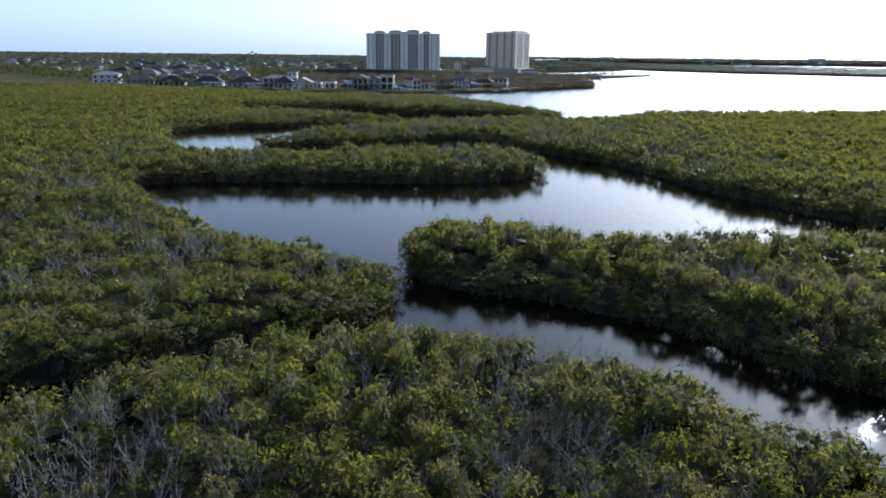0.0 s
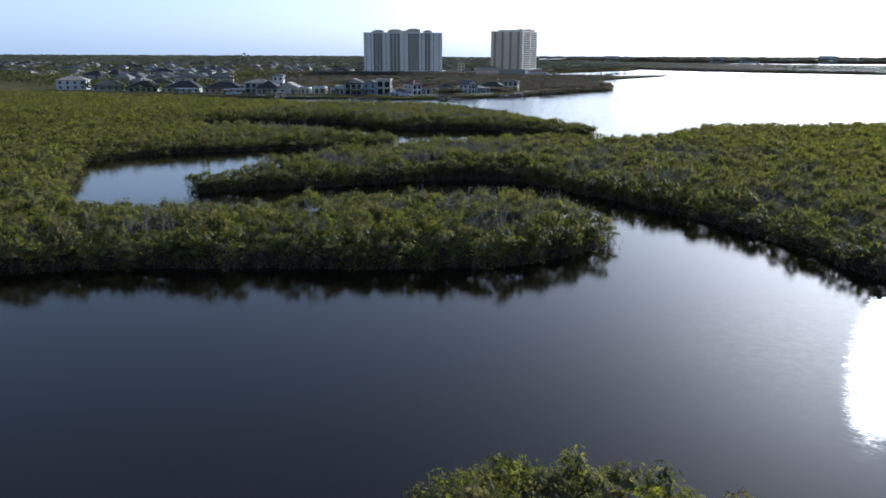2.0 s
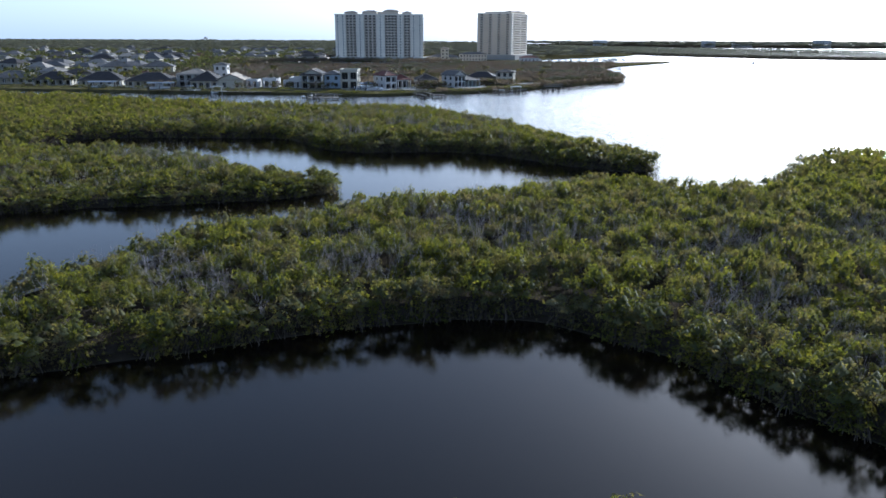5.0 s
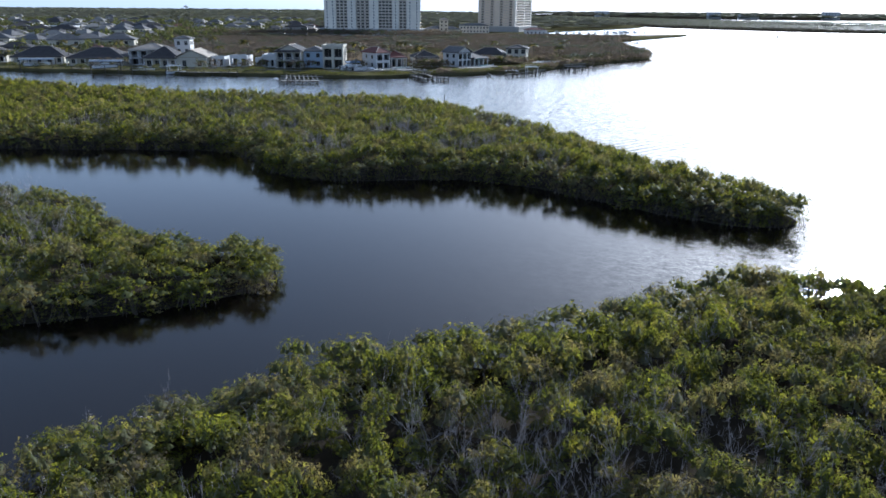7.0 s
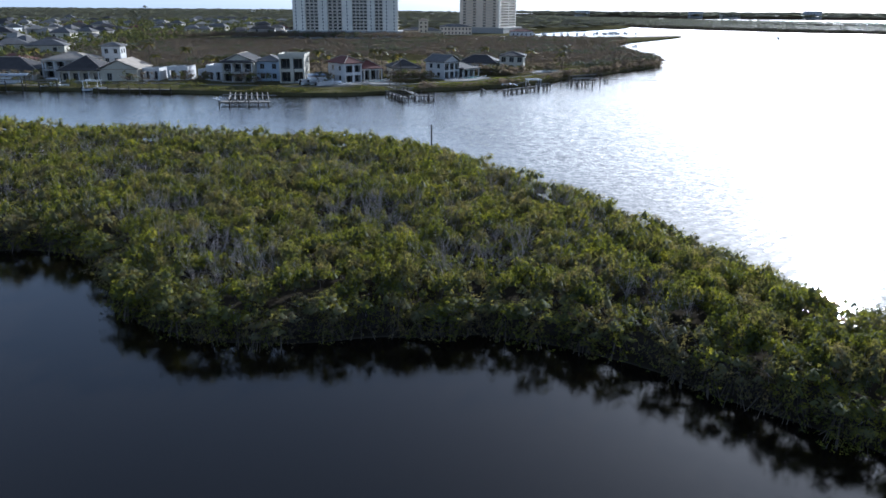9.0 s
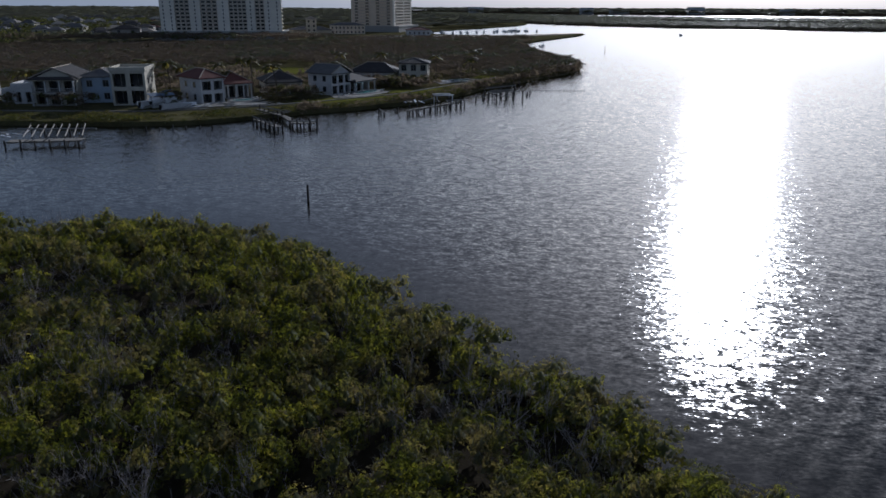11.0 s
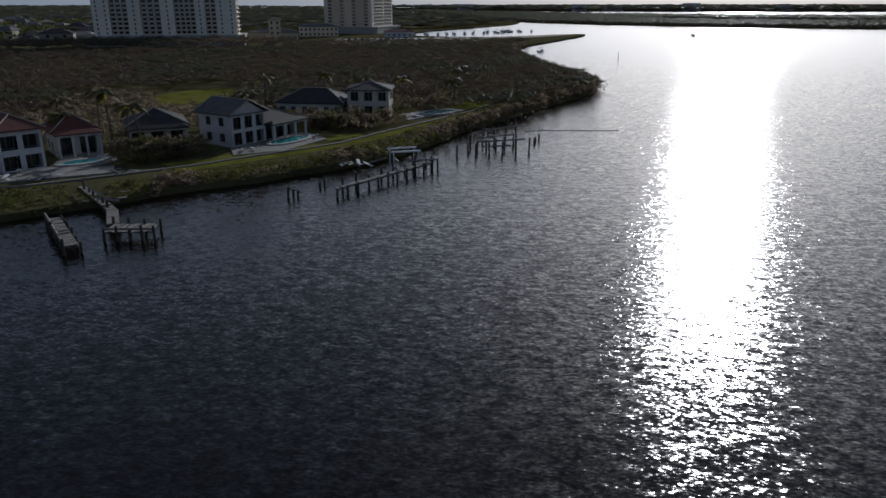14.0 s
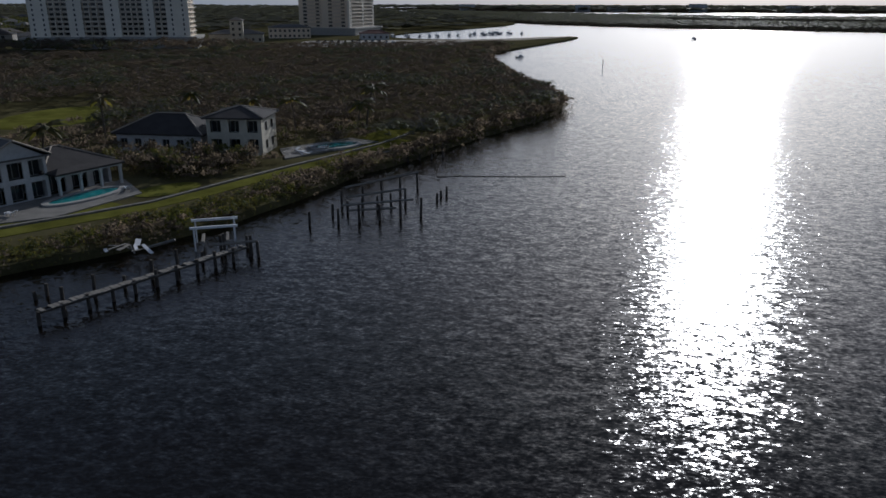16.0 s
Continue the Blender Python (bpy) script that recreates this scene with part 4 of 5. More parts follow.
# ---- two apartment towers ----
def tower(x, y, w, d, storeys, high, base, label, bays, deep, rz=0.0):
    t = thing("apartment_tower", label, "tower", "apartment towers", pose(x, y, 1.0, 0, 0, rz))
    top = base + storeys * high
    part("podium", box(box(bmesh.new(), -4, -6, 0, w + 4, d + 6, base - 1.0), -4.4, -6.4, base - 1.0, w + 4.4, d + 6.4, base), M_CONCRETE, t, "pale concrete parking podium")
    part("core", box(bmesh.new(), 0, deep, base, w, d, top), M_TOWER, t)
    # projecting bays, with recessed balcony stacks between them
    n = len(bays)
    stacks = []
    for i, (a, b) in enumerate(bays):
        mat = M_TOWER_PALE
        bm = box(bmesh.new(), a, 0, base, b, deep, top)
        box(bm, a - 0.3, -0.3, top - 0.5, b + 0.3, deep, top + 0.6)
        part("bay", bm, mat, t)
        if i + 1 < n:
            stacks.append((b, bays[i + 1][0]))
    win = None
    shared = {}
    for a, b in stacks:
        wide = round(b - a, 2)
        n_col = max(2, round(wide / 3.3))
        pitch = wide / n_col
        if wide not in shared:
            bm = box(bmesh.new(), 0.02, -0.1, 0, wide - 0.02, deep - 0.01, 0.3)
            box(bm, 0.05, -0.06, 0.3, wide - 0.05, 0.06, 1.05)
            rail = bpy.data.meshes.new("balcony")
            bm.to_mesh(rail)
            bm.free()
            rail.materials.append(M_RAIL)
            bm = box(bmesh.new(), -1.2, deep - 0.08, 0.3, 1.2, deep - 0.004, 2.35)
            pane = bpy.data.meshes.new("balcony_door")
            bm.to_mesh(pane)
            bm.free()
            pane.materials.append(M_GLASS)
            shared[wide] = (rail, pane)
        rail, pane = shared[wide]
        for s in range(storeys):
            z = base + s * high
            p = new("balcony", rail)
            p.parent, p.location = t, (a, 0, z)
            for j in range(n_col):
                p = new("balcony_door", pane)
                p.parent, p.location = t, (a + pitch * (j + 0.5), 0, z)
        for j in range(1, n_col):
            p = part("pier", box(bmesh.new(), -0.22, 0.1, base, 0.22, deep - 0.09, top), M_TOWER_PALE, t)
            p.location = (a + pitch * j, 0, 0)
    for i, (a, b) in enumerate(bays):
        if b - a < 2.6:
            continue
        k = max(1, int((b - a) / 4.4))
        for s in range(storeys):
            for j in range(k):
                cx = a + (b - a) * (j + 0.5) / k
                if win is None:
                    win = part("window", box(bmesh.new(), -0.4, -0.07, 0, 0.4, -0.004, 1.3), M_GLASS, t)
                    o = win
                else:
                    o = new("window", win.data)
                    o.parent = t
                o.location = (cx, 0, base + s * high + 0.75)
    for s in range(storeys):
        for k in range(4):
            bm = box(bmesh.new(), 0.004, -1.6, 0, 0.07, 1.6, 1.6)
            o = part("window", bm, M_GLASS, t)
            o.location = (w, d * (k + 0.5) / 4, base + s * high + 0.7)
            if rz:
                o = new("window", o.data)
                o.parent = t
                o.location = (-0.074, d * (k + 0.5) / 4, base + s * high + 0.7)
        part("ledge", box(bmesh.new(), w + 0.004, 1.0, base + s * high - 0.15, w + 1.0, d - 1.0, base + s * high + 0.12), M_TOWER_PALE, t)
        if rz:
            part("ledge", box(bmesh.new(), -1.0, 3.0, base + s * high - 0.15, -0.004, d * 0.4, base + s * high + 0.9), M_RAIL, t)
            part("ledge", box(bmesh.new(), -1.0, d * 0.55, base + s * high - 0.15, -0.004, d * 0.9, base + s * high + 0.9), M_RAIL, t)
    # stepped roofline with small tiled pavilions
    part("parapet", box(box(bmesh.new(), -0.4, deep - 0.4, top, w + 0.4, d + 0.4, top + 0.5), 0.2, deep, top + 0.5, w - 0.2, d - 0.2, top + 1.1), M_TOWER_PALE, t)
    for i, (a, b) in enumerate(stacks):
        lift = 1.0 + 0.7 * (i % 3)
        q = part("roof_pavilion", box(bmesh.new(), a - 1, deep + 1, top + 1.1, b + 1, deep + 8, top + 1.1 + lift), M_TOWER, t)
        part("tiled_cap", hip_roof(bmesh.new(), a - 1, deep + 1, b + 1, deep + 8, top + 1.35 + lift, 1.5, eave=0.7), M_ROOF_TAN, q)
    part("roof_plant", box(bmesh.new(), w * 0.3, deep + 9, top + 1.1, w * 0.7, d - 3, top + 3.2), M_TOWER, t)
    return t


tower(-87.5, 872, 83.5, 26, 15, 2.58, 6.2, "broad beige fifteen-storey apartment tower with balcony stacks", [(0, 10), (20, 27.5), (39, 47), (59, 65), (71.5, 83.5)], 2.2)
tower(98, 1030, 59, 43, 17, 2.72, 5.5, "pale seventeen-storey apartment tower near the marina", [(0, 5), (30, 34), (55, 59)], 1.6, rz=65)


# ---- low club buildings behind ----
house(0, 930, 0, 34, 18, 1, M_CREAM, M_ROOF_GREY, "long low resort building beside the towers", high=5.0, holes=8, rise=2.5, group="resort buildings", side_windows=False)
house(14, 922, 0, 8, 8, 4, M_CREAM, M_ROOF_TAN, "small square lookout pavilion with tiled cap", high=3.4, holes=2, rise=1.8, group="resort buildings", side_windows=False)
house(36, 985, 0, 30, 16, 2, M_TOWER, M_ROOF_GREY, "two-storey beige resort wing", high=3.6, holes=9, rise=2.0, group="resort buildings", side_windows=False)
house(100, 955, 0, 20, 12, 1, M_WHITE, M_ROOF_RED, "small marina store with red roof", high=4.0, holes=5, rise=2.2, group="resort buildings", side_windows=False)


# ---- suburb of repeated houses ----
def suburb_house(w, d, storeys, wall_mat, roof_mat, label):
    h = thing("suburb_house", label, "house", "suburb houses", pose(0, -2500, -60))
    high = 3.0
    part("wall", box(bmesh.new(), 0, 0, 0, w, d, storeys * high), wall_mat, h)
    part("roof", hip_roof(bmesh.new(), 0, 0, w, d, storeys * high + 0.25, 2.6), roof_mat, h)
    k = 2
    for s in range(storeys):
        for j in range(k):
            p = part("window", box(bmesh.new(), 0, -0.06, 0, 1.7, -0.004, 1.5), M_GLASS, h)
            p.location = (w * (j + 0.5) / k - 0.85, 0, s * high + 0.8)
    return h


M_SUBURB = plain("weathered_suburb_stucco", (0.33, 0.31, 0.285), 0.9, vary=0.2)
kinds = [suburb_house(19, 14, 2, M_SUBURB, M_ROOF_DARK, "white two-storey suburb house with dark roof"),
         suburb_house(18, 13, 1, M_CREAM, M_ROOF_DARK, "cream suburb house with dark hipped roof"),
         suburb_house(15, 12, 2, M_SUBURB, M_ROOF_PALE, "pale two-storey suburb house with whitish roof"),
         suburb_house(20, 14, 1, M_SUBURB, M_ROOF_TAN, "grey-white suburb house with tan tile roof"),
         suburb_house(17, 13, 1, M_SUBURB, M_ROOF_RED, "cream suburb house with red tile roof"),
         suburb_house(16, 12, 2, M_CREAM, M_ROOF_GREY, "pale two-storey suburb house with grey roof")]
pick = random.Random(5)
plots = []
for row in range(20):
    yy = 541 + row * 21 + row * row * 1.6
    for col in range(46):
        xx = -96 - col * (16 + row * 0.5) - row * 3 + pick.uniform(-6, 6)
        if xx > -160 - max(0, yy - 560) * 0.22 and yy < 900:
            continue
        if xx < -165 - (yy - 500) * 0.85 or (row == 0 and xx > -152) or pick.random() < 0.06:
            continue
        plots.append((xx, yy + pick.uniform(-8, 8)))
for xx, yy in plots:
    copy_thing(pick.choice(kinds), pose(xx, yy, 1.0, 0, 0, pick.uniform(-30, 30)) @ Matrix.Diagonal((pick.uniform(0.65, 1.05), pick.uniform(0.65, 1.0), pick.uniform(0.75, 1.15), 1)))
for k_ in kinds:
    for o in (*k_.children_recursive, k_):
        bpy.data.objects.remove(o)


# ---- trees and scrub on the mainland ----
def shrubs(name, x, y, wide, high, n_leaf, size, lobes, mat, label, category, base=1.0, full=True, calm=0.0):
    Q, O = [], []
    for var in range(6):
        k = np.arange(len(x)) % 6 == var
        if k.any():
            a, b = place(crown(n_leaf, size, lobes, full, rng, flat=float(min(1.0, np.mean(wide) / np.mean(high))), calm=calm), np.stack([x[k], y[k], np.full(k.sum(), base)], 1), wide[k], high[k], rng.uniform(0, 6.28, k.sum()))
            Q.append(a)
            O.append(b)
    ob = new(name, mesh_of(name, np.concatenate(Q), np.concatenate(O), mat, M_BROWN if mat is M_BROWN else M_INNER))
    return tagged(ob, label, category, kind="stuff")


# bank scrub between the sea wall and the water
bx, by, bd = scatter(SHORE_MAIN, 1.45, (-60, 466, 130, 640), rng, 0.2)
k = (bd < np.where(bx < -8, 11.5, 8.5)) & (bx < 64)
rim = np.array([p for p in SHORE_MAIN if -60 < p[0] < 128 and 466 < p[1] < 660])
bx, by, k = np.concatenate([bx, rim[:, 0]]), np.concatenate([by, rim[:, 1]]), np.concatenate([k, np.ones(len(rim), bool)])
bx, by, bd = bx[k], by[k], np.concatenate([bd, np.zeros(len(rim))])[k]
rough_bank = np.array([noise.noise(Vector((a * 0.11, b * 0.11, 6))) for a, b in zip(bx, by)])
bushy = np.where((bx > 5) & (bd < 6), 1.5, 1.0) * (1 + 0.55 * rough_bank)
burnt = (bx > 4) & (rough_bank + rng.normal(0, 0.25, len(bx)) > 0.12)
for k, mat_, lb_ in ((~burnt, M_BUSH, "low green scrub on the bank above the water"), (burnt, M_BROWN, "brown storm-burnt scrub on the bank above the water")):
    shrubs("bank_scrub", bx[k], by[k], rng.uniform(0.8, 1.4, k.sum()) * bushy[k] ** 0.5, rng.uniform(0.8, 1.7, k.sum()) * bushy[k], 80, 0.13, 4, mat_, lb_, "scrub", base=0.25)
bx, by, bd = scatter(SHORE_MAIN, 2.6, (-260, 466, -60, 560), rng, 0.2)
k = bd < 4
shrubs("bank_scrub", bx[k], by[k], rng.uniform(1.2, 2.0, k.sum()), rng.uniform(1.2, 3.0, k.sum()), 40, 0.2, 5, M_BUSH, "clipped shrubs along the canal bank", "scrub", base=0.6)
rim = np.array([p for p in SHORE_MAIN if p[0] > 58 and 520 < p[1] < 830])
rim = np.concatenate([rim + rng.normal(0, 0.6, rim.shape) for _ in range(2)])
shrubs("shore_mangroves", rim[:, 0], rim[:, 1], rng.uniform(1.5, 2.3, len(rim)), rng.uniform(2.6, 4.4, len(rim)), 60, 0.19, 5, M_BROWN, "brown-grey mangrove fringe round the wooded point", "mangroves", base=0.1)
# browned woods on the point and behind the houses
bx, by, bd = scatter(SHORE_MAIN, 3.9, (-185, 545, 170, 860), rng, 0.5)
wall_y = np.where(bx > 66, 545, np.where(bx > 55, 572, np.where(bx > 12, 566, np.where(bx > -32, 603, 545))))
lawn = ((bx + 1) / 12) ** 2 + ((by - 599) / 21) ** 2 < 1
thin = (by > 690) & (rng.random(len(bx)) < 0.45)
k = ~thin & (by > wall_y + 6 * np.sin(bx * 0.2)) & ~lawn & (bx > -172 - (by - 545) * 0.22)
bx, by, bd = bx[k], by[k], bd[k]
green = np.array([noise.noise(Vector((a * 0.03, b * 0.03, 4))) for a, b in zip(bx, by)]) + np.clip(1.4 - bd / 25, 0, 1) * 0.15 + rng.normal(0, 0.2, len(bx))
k = green > 0.3
high_ = np.where((by > 800) & (bx < 30), 1.6, 1.0)
broad = np.where(by > 690, 1.35, 1.0)
shrubs("green_scrub", bx[k], by[k], rng.uniform(2.1, 3.2, k.sum()) * broad[k], rng.uniform(3.2, 4.8, k.sum()) * high_[k], 44, 0.18, 4, M_FAR, "scrubby olive-green trees behind the shore houses", "woods", full=False, calm=0.75)
k = ~k
shrubs("browned_woods", bx[k], by[k], rng.uniform(2.1, 3.2, k.sum()) * broad[k], rng.uniform(3.4, 4.6, k.sum()) * high_[k], 50, 0.17, 4, M_BROWN, "storm-browned leafless mangrove woods behind the houses", "woods", full=False, calm=0.75)
k = (by < 760) & (rng.random(len(bx)) < 0.45)
TW = [place((twigs(15, rng, 5), np.zeros((0, 5, 3))), np.stack([bx[k], by[k], np.full(k.sum(), 1.0)], 1), rng.uniform(2.2, 3.4, k.sum()), rng.uniform(4.0, 6.0, k.sum()), rng.uniform(0, 6, k.sum()))[0]]
tagged(new("bare_wood", mesh_of("bare_wood", TW[0], np.zeros((0, 3)), M_DEAD)), "grey leafless twigs over the browned woods", "bare trees", kind="stuff")
# low brown scrub in the gardens behind the row
gx, gy, gd = scatter(SHORE_MAIN, 2.6, (-60, 526, 66, 604), rng, 14)
lawn = ((gx + 1) / 12) ** 2 + ((gy - 595) / 25) ** 2 < 1
built = ((gx > -4) & (gx < 33) & (gy < 536)) | ((gx > 24) & (gx < 56) & (gy > 540) & (gy < 562)) | ((gx < -30) & (gy < 524))
k = ~lawn & ~built & (rng.random(len(gx)) < 0.75)
shrubs("garden_scrub", gx[k], gy[k], rng.uniform(1.2, 2.1, k.sum()), rng.uniform(0.9, 3.0, k.sum()), 30, 0.22, 4, M_BROWN, "brown storm-burnt garden shrubs behind the houses", "scrub", full=False)
# tall burnt shrubs crowding the gardens in front of and between the houses
tx_, ty_ = [], []
for cx, cy, rx, ry, n_ in ((0, 507.5, 5, 4, 44), (7, 509.5, 4, 3, 30), (-27, 500, 3, 4, 22), (35, 533, 6, 5, 44), (29, 537, 6, 4, 44), (42, 537, 5, 4, 28), (34, 541, 6, 2, 20), (-30, 507, 3, 4, 10), (-64, 499, 3, 3, 12), (-72, 501, 4, 2.5, 14), (-54, 500, 5, 2, 10), (-86, 500, 5, 2, 10), (60, 560, 5, 6, 20), (50, 556, 4, 5, 14), (-47, 497, 4, 2, 8), (-128, 505, 8, 2, 14)):
    a_, r_ = rng.uniform(0, 6.28, n_), np.sqrt(rng.random(n_))
    tx_.append(cx + rx * r_ * np.cos(a_))
    ty_.append(cy + ry * r_ * np.sin(a_))
tx_, ty_ = np.concatenate(tx_), np.concatenate(ty_)
k = rng.random(len(tx_)) < 0.6
for kk, mat_, nm_, lb_ in ((k, M_BROWN, "burnt_shrubs", "tall storm-burnt brown shrubs round the shore houses"), (~k, M_BUSH, "garden_shrubs", "dark green garden shrubs round the shore houses")):
    shrubs(nm_, tx_[kk], ty_[kk], rng.uniform(1.0, 1.9, kk.sum()), rng.uniform(1.8, 4.4, kk.sum()), 90, 0.13, 5, mat_, lb_, "shrubs")
M_GARDEN = leaves("garden_tree_leaves", [(0.0, (0.05, 0.06, 0.035)), (1.0, (0.1, 0.11, 0.06))], (0.1, 0.09, 0.07), glow=0.35, gloss=0.0)
# street trees of the suburb
sx, sy, sd = scatter(SHORE_MAIN, 9.5, (-900, 520, -150, 1500), rng, 8)
k = sx > -180 - (sy - 500) * 1.15
sx, sy = sx[k] + rng.normal(0, 4, k.sum()), sy[k] + rng.normal(0, 4, k.sum())
shrubs("suburb_trees", sx, sy, rng.uniform(2.2, 4.0, len(sx)), rng.uniform(4.0, 7.5, len(sx)), 10, 0.4, 3, M_GARDEN, "dark green garden trees between suburb houses", "trees")
# woods beyond, to the horizon, in leaves with distance haze in their colour
fx, fy, fd = scatter(SHORE_MAIN, 34, (-3600, 1100, 420, 4700), rng, 10)
k = (fx > -0.72 * fy) & ((fy > 1450) | (fx > -200)) & (rng.random(len(fx)) < np.clip(1700 / fy, 0.3, 1))
fx, fy = fx[k], fy[k]
shrubs("far_woods", fx, fy, rng.uniform(15, 24, len(fx)), rng.uniform(4, 7, len(fx)) + np.clip((fy - 2600) / 200, 0, 11), 9, 0.5, 3, M_FAR, "flat haze-greyed woods reaching the horizon", "woods", full=False, calm=0.7)
fx, fy, fd = scatter(SHORE_FAR, 16, (300, 800, 2600, 2900), rng, 3)
k = (fx < fy * 1.0) & (fd < 220)
fx, fy = fx[k], fy[k]
shrubs("far_mangroves", fx, fy, rng.uniform(8, 11, len(fx)), rng.uniform(5, 7, len(fx)), 40, 0.16, 4, M_FAR, "haze-paled line of mangroves across the bay", "woods", base=0.3, calm=0.7)


fx, fy, fd = scatter(SHORE_GULF, 60, (380, 1900, 3600, 4700), rng, 4)
k = fx < fy * 0.95
fx, fy = fx[k], fy[k]
shrubs("gulf_woods", fx, fy, rng.uniform(34, 46, len(fx)), rng.uniform(10, 17, len(fx)), 8, 0.5, 2, M_FAR, "farthest haze-greyed treeline on the horizon", "woods", base=0.3, full=False, calm=0.7)


def palm(x, y, tall, lean, turn, label="wind-battered coconut palm with ragged fronds"):
    """A leaning ringed trunk with a head of drooping, folded fronds."""
    p = thing("palm_tree", label, "palm", "garden palms", pose(x, y, 1.0, 0, 0, turn))
    bm = bmesh.new()
    last = Vector((0, 0, 0))
    for i in range(1, 6):
        f = i / 5
        nxt = Vector((lean * f * f, 0, tall * f))
        rod(bm, last, nxt, 0.2 - 0.09 * (f - 0.2), 0.2 - 0.09 * f, 6)
        last = nxt
    part("trunk", bm, M_BARK, p)
    bm = bmesh.new()
    for i in range(13):
        a = i * 2.4 + turn
        up = random.uniform(-0.2, 0.8)
        ln = random.uniform(2.3, 3.2)
        spine = [last + Vector((math.cos(a) * ln * s, math.sin(a) * ln * s, up * ln * s * 0.9 - 1.7 * s * s)) for s in (0, 0.35, 0.7, 1.0)]
        side = Vector((-math.sin(a), math.cos(a), 0))
        for s in range(3):
            w0, w1 = (0.15, 0.55, 0.5, 0.05)[s], (0.15, 0.55, 0.5, 0.05)[s + 1]
            c0, c1 = spine[s], spine[s + 1]
            drop0, drop1 = Vector((0, 0, -w0 * 0.55)), Vector((0, 0, -w1 * 0.55))
            for sg in (1, -1):
                v = [bm.verts.new(q) for q in (c0, c1, c1 + side * sg * w1 + drop1, c0 + side * sg * w0 + drop0)]
                bm.faces.new(v)
    part("crown", bm, M_PALM, p)
    return p


prnd = random.Random(11)
first_palms = [palm(0, 0, h, l, t) for h, l, t in ((7.5, 1.2, 0.4), (6.0, -0.8, 2.0), (9.0, 0.6, 4.0))]
front_palms = ((-66, 522), (-64, 526), (-46, 521), (-26, 516), (-22, 520), (-29, 514), (-14, 518), (-8, 522), (-4, 516), (-1, 512), (4, 531), (9, 512), (14, 538), (24, 540), (25, 536), (33, 563), (36, 566), (47, 566), (52, 560), (55, 557), (60, 560), (64, 563), (57, 551), (-88, 527), (-112, 532), (-133, 532), (-150, 520))
back_palms = ((-18, 526), (-35, 524), (30, 533), (-72, 530), (40, 570), (21, 548), (-56, 524), (-52, 528), (-40, 530), (-31, 519), (-16, 522), (-11, 527), (19, 556), (28, 567), (32, 575), (44, 573), (50, 570), (58, 567), (66, 566), (70, 573), (62, 575), (-95, 540), (-104, 545), (-120, 540), (-140, 536), (-160, 538), (-180, 540), (-78, 528))
for px_, py_ in [q for i, q in enumerate(front_palms + back_palms) if q[0] < 2 or i % 3 == 0]:
    copy_thing(prnd.choice(first_palms), pose(px_, py_, 1.0, 0, 0, prnd.uniform(0, 360)) @ Matrix.Scale(prnd.uniform(0.85, 1.25), 4))
for o_ in first_palms:
    for o in (*o_.children_recursive, o_):
        bpy.data.objects.remove(o)


def pine(x, y, tall):
    """A tall pine: bare lower trunk, limbs and separate needle clumps."""
    p = thing("pine_tree", "tall dark pine standing above the suburb roofs", "pine", "tall pines", pose(x, y, 1.0))
    bm = rod(bmesh.new(), (0, 0, 0), (0.6, 0, tall * 0.9), 0.45, 0.12, 8)
    for i in range(9):
        z = tall * (0.45 + 0.055 * i)
        a = i * 2.4
        rod(bm, (0.3, 0, z), (0.3 + 3.0 * math.cos(a), 3.0 * math.sin(a), z + 1.0), 0.12, 0.04, 5)
    part("trunk", bm, M_BARK, p)
    q = [crown(70, 0.26, 4, False, rng, flat=1.0)[0].reshape(-1, 3) * np.array([2.2, 2.2, 3.4]) * rng.uniform(0.7, 1.2) + np.array([0.3 + 2.6 * math.cos(i * 2.4), 2.6 * math.sin(i * 2.4), tall * (0.42 + 0.06 * i) - 2.0]) for i in range(9)]
    c = new("crown", mesh_of("crown", np.concatenate(q), np.zeros((0, 3)), M_FAR))
    c.parent = p


for px_, py_, hh in ((-284, 1085, 22), (-277, 1092, 25), (-270, 1086, 23), (-292, 1100, 19)):
    pine(px_, py_, hh)


# ---- sea wall, terraces, pools, lawns ----
def ribbon(pts, half, z0, z1):
    bm = bmesh.new()
    rows = []
    for i, (x, y) in enumerate(pts):
        a, b = Vector(pts[max(0, i - 1)]), Vector(pts[min(len(pts) - 1, i + 1)])
        n = (b - a).normalized().orthogonal() * half
        rows.append([bm.verts.new(q) for q in ((x - n.x, y - n.y, z0), (x - n.x, y - n.y, z1), (x + n.x, y + n.y, z1), (x + n.x, y + n.y, z0))])
    for a, b in zip(rows, rows[1:]):
        for j in range(3):
            bm.faces.new((a[j], a[j + 1], b[j + 1], b[j]))
    bm.faces.new(rows[0][::-1])
    bm.faces.new(rows[-1])
    return bm


WALL_LINE = [(-140, 503), (-100, 499), (-78, 499), (-58, 494), (-34, 489), (-14, 491), (-2, 496), (9, 501), (18, 507), (26, 511.5), (33, 516), (42, 526), (51, 535.5), (59, 543.5), (67, 552), (74, 562)]
tagged(part("sea_wall", ribbon(WALL_LINE, 0.3, 0.3, 1.25), M_WALL), "pale concrete sea wall path along the gardens", "sea wall", kind="structure")


def slab(name, pts, z, mat, label, category, thick=0.25):
    bm = bmesh.new()
    lo = [bm.verts.new((x, y, z - thick)) for x, y in pts]
    hi = [bm.verts.new((x, y, z)) for x, y in pts]
    bm.faces.new(hi)
    for i in range(len(pts)):
        bm.faces.new((lo[i], lo[(i + 1) % len(pts)], hi[(i + 1) % len(pts)], hi[i]))
    bmesh.ops.recalc_face_normals(bm, faces=bm.faces)
    return tagged(part(name, bm, mat), label, category, kind="structure")


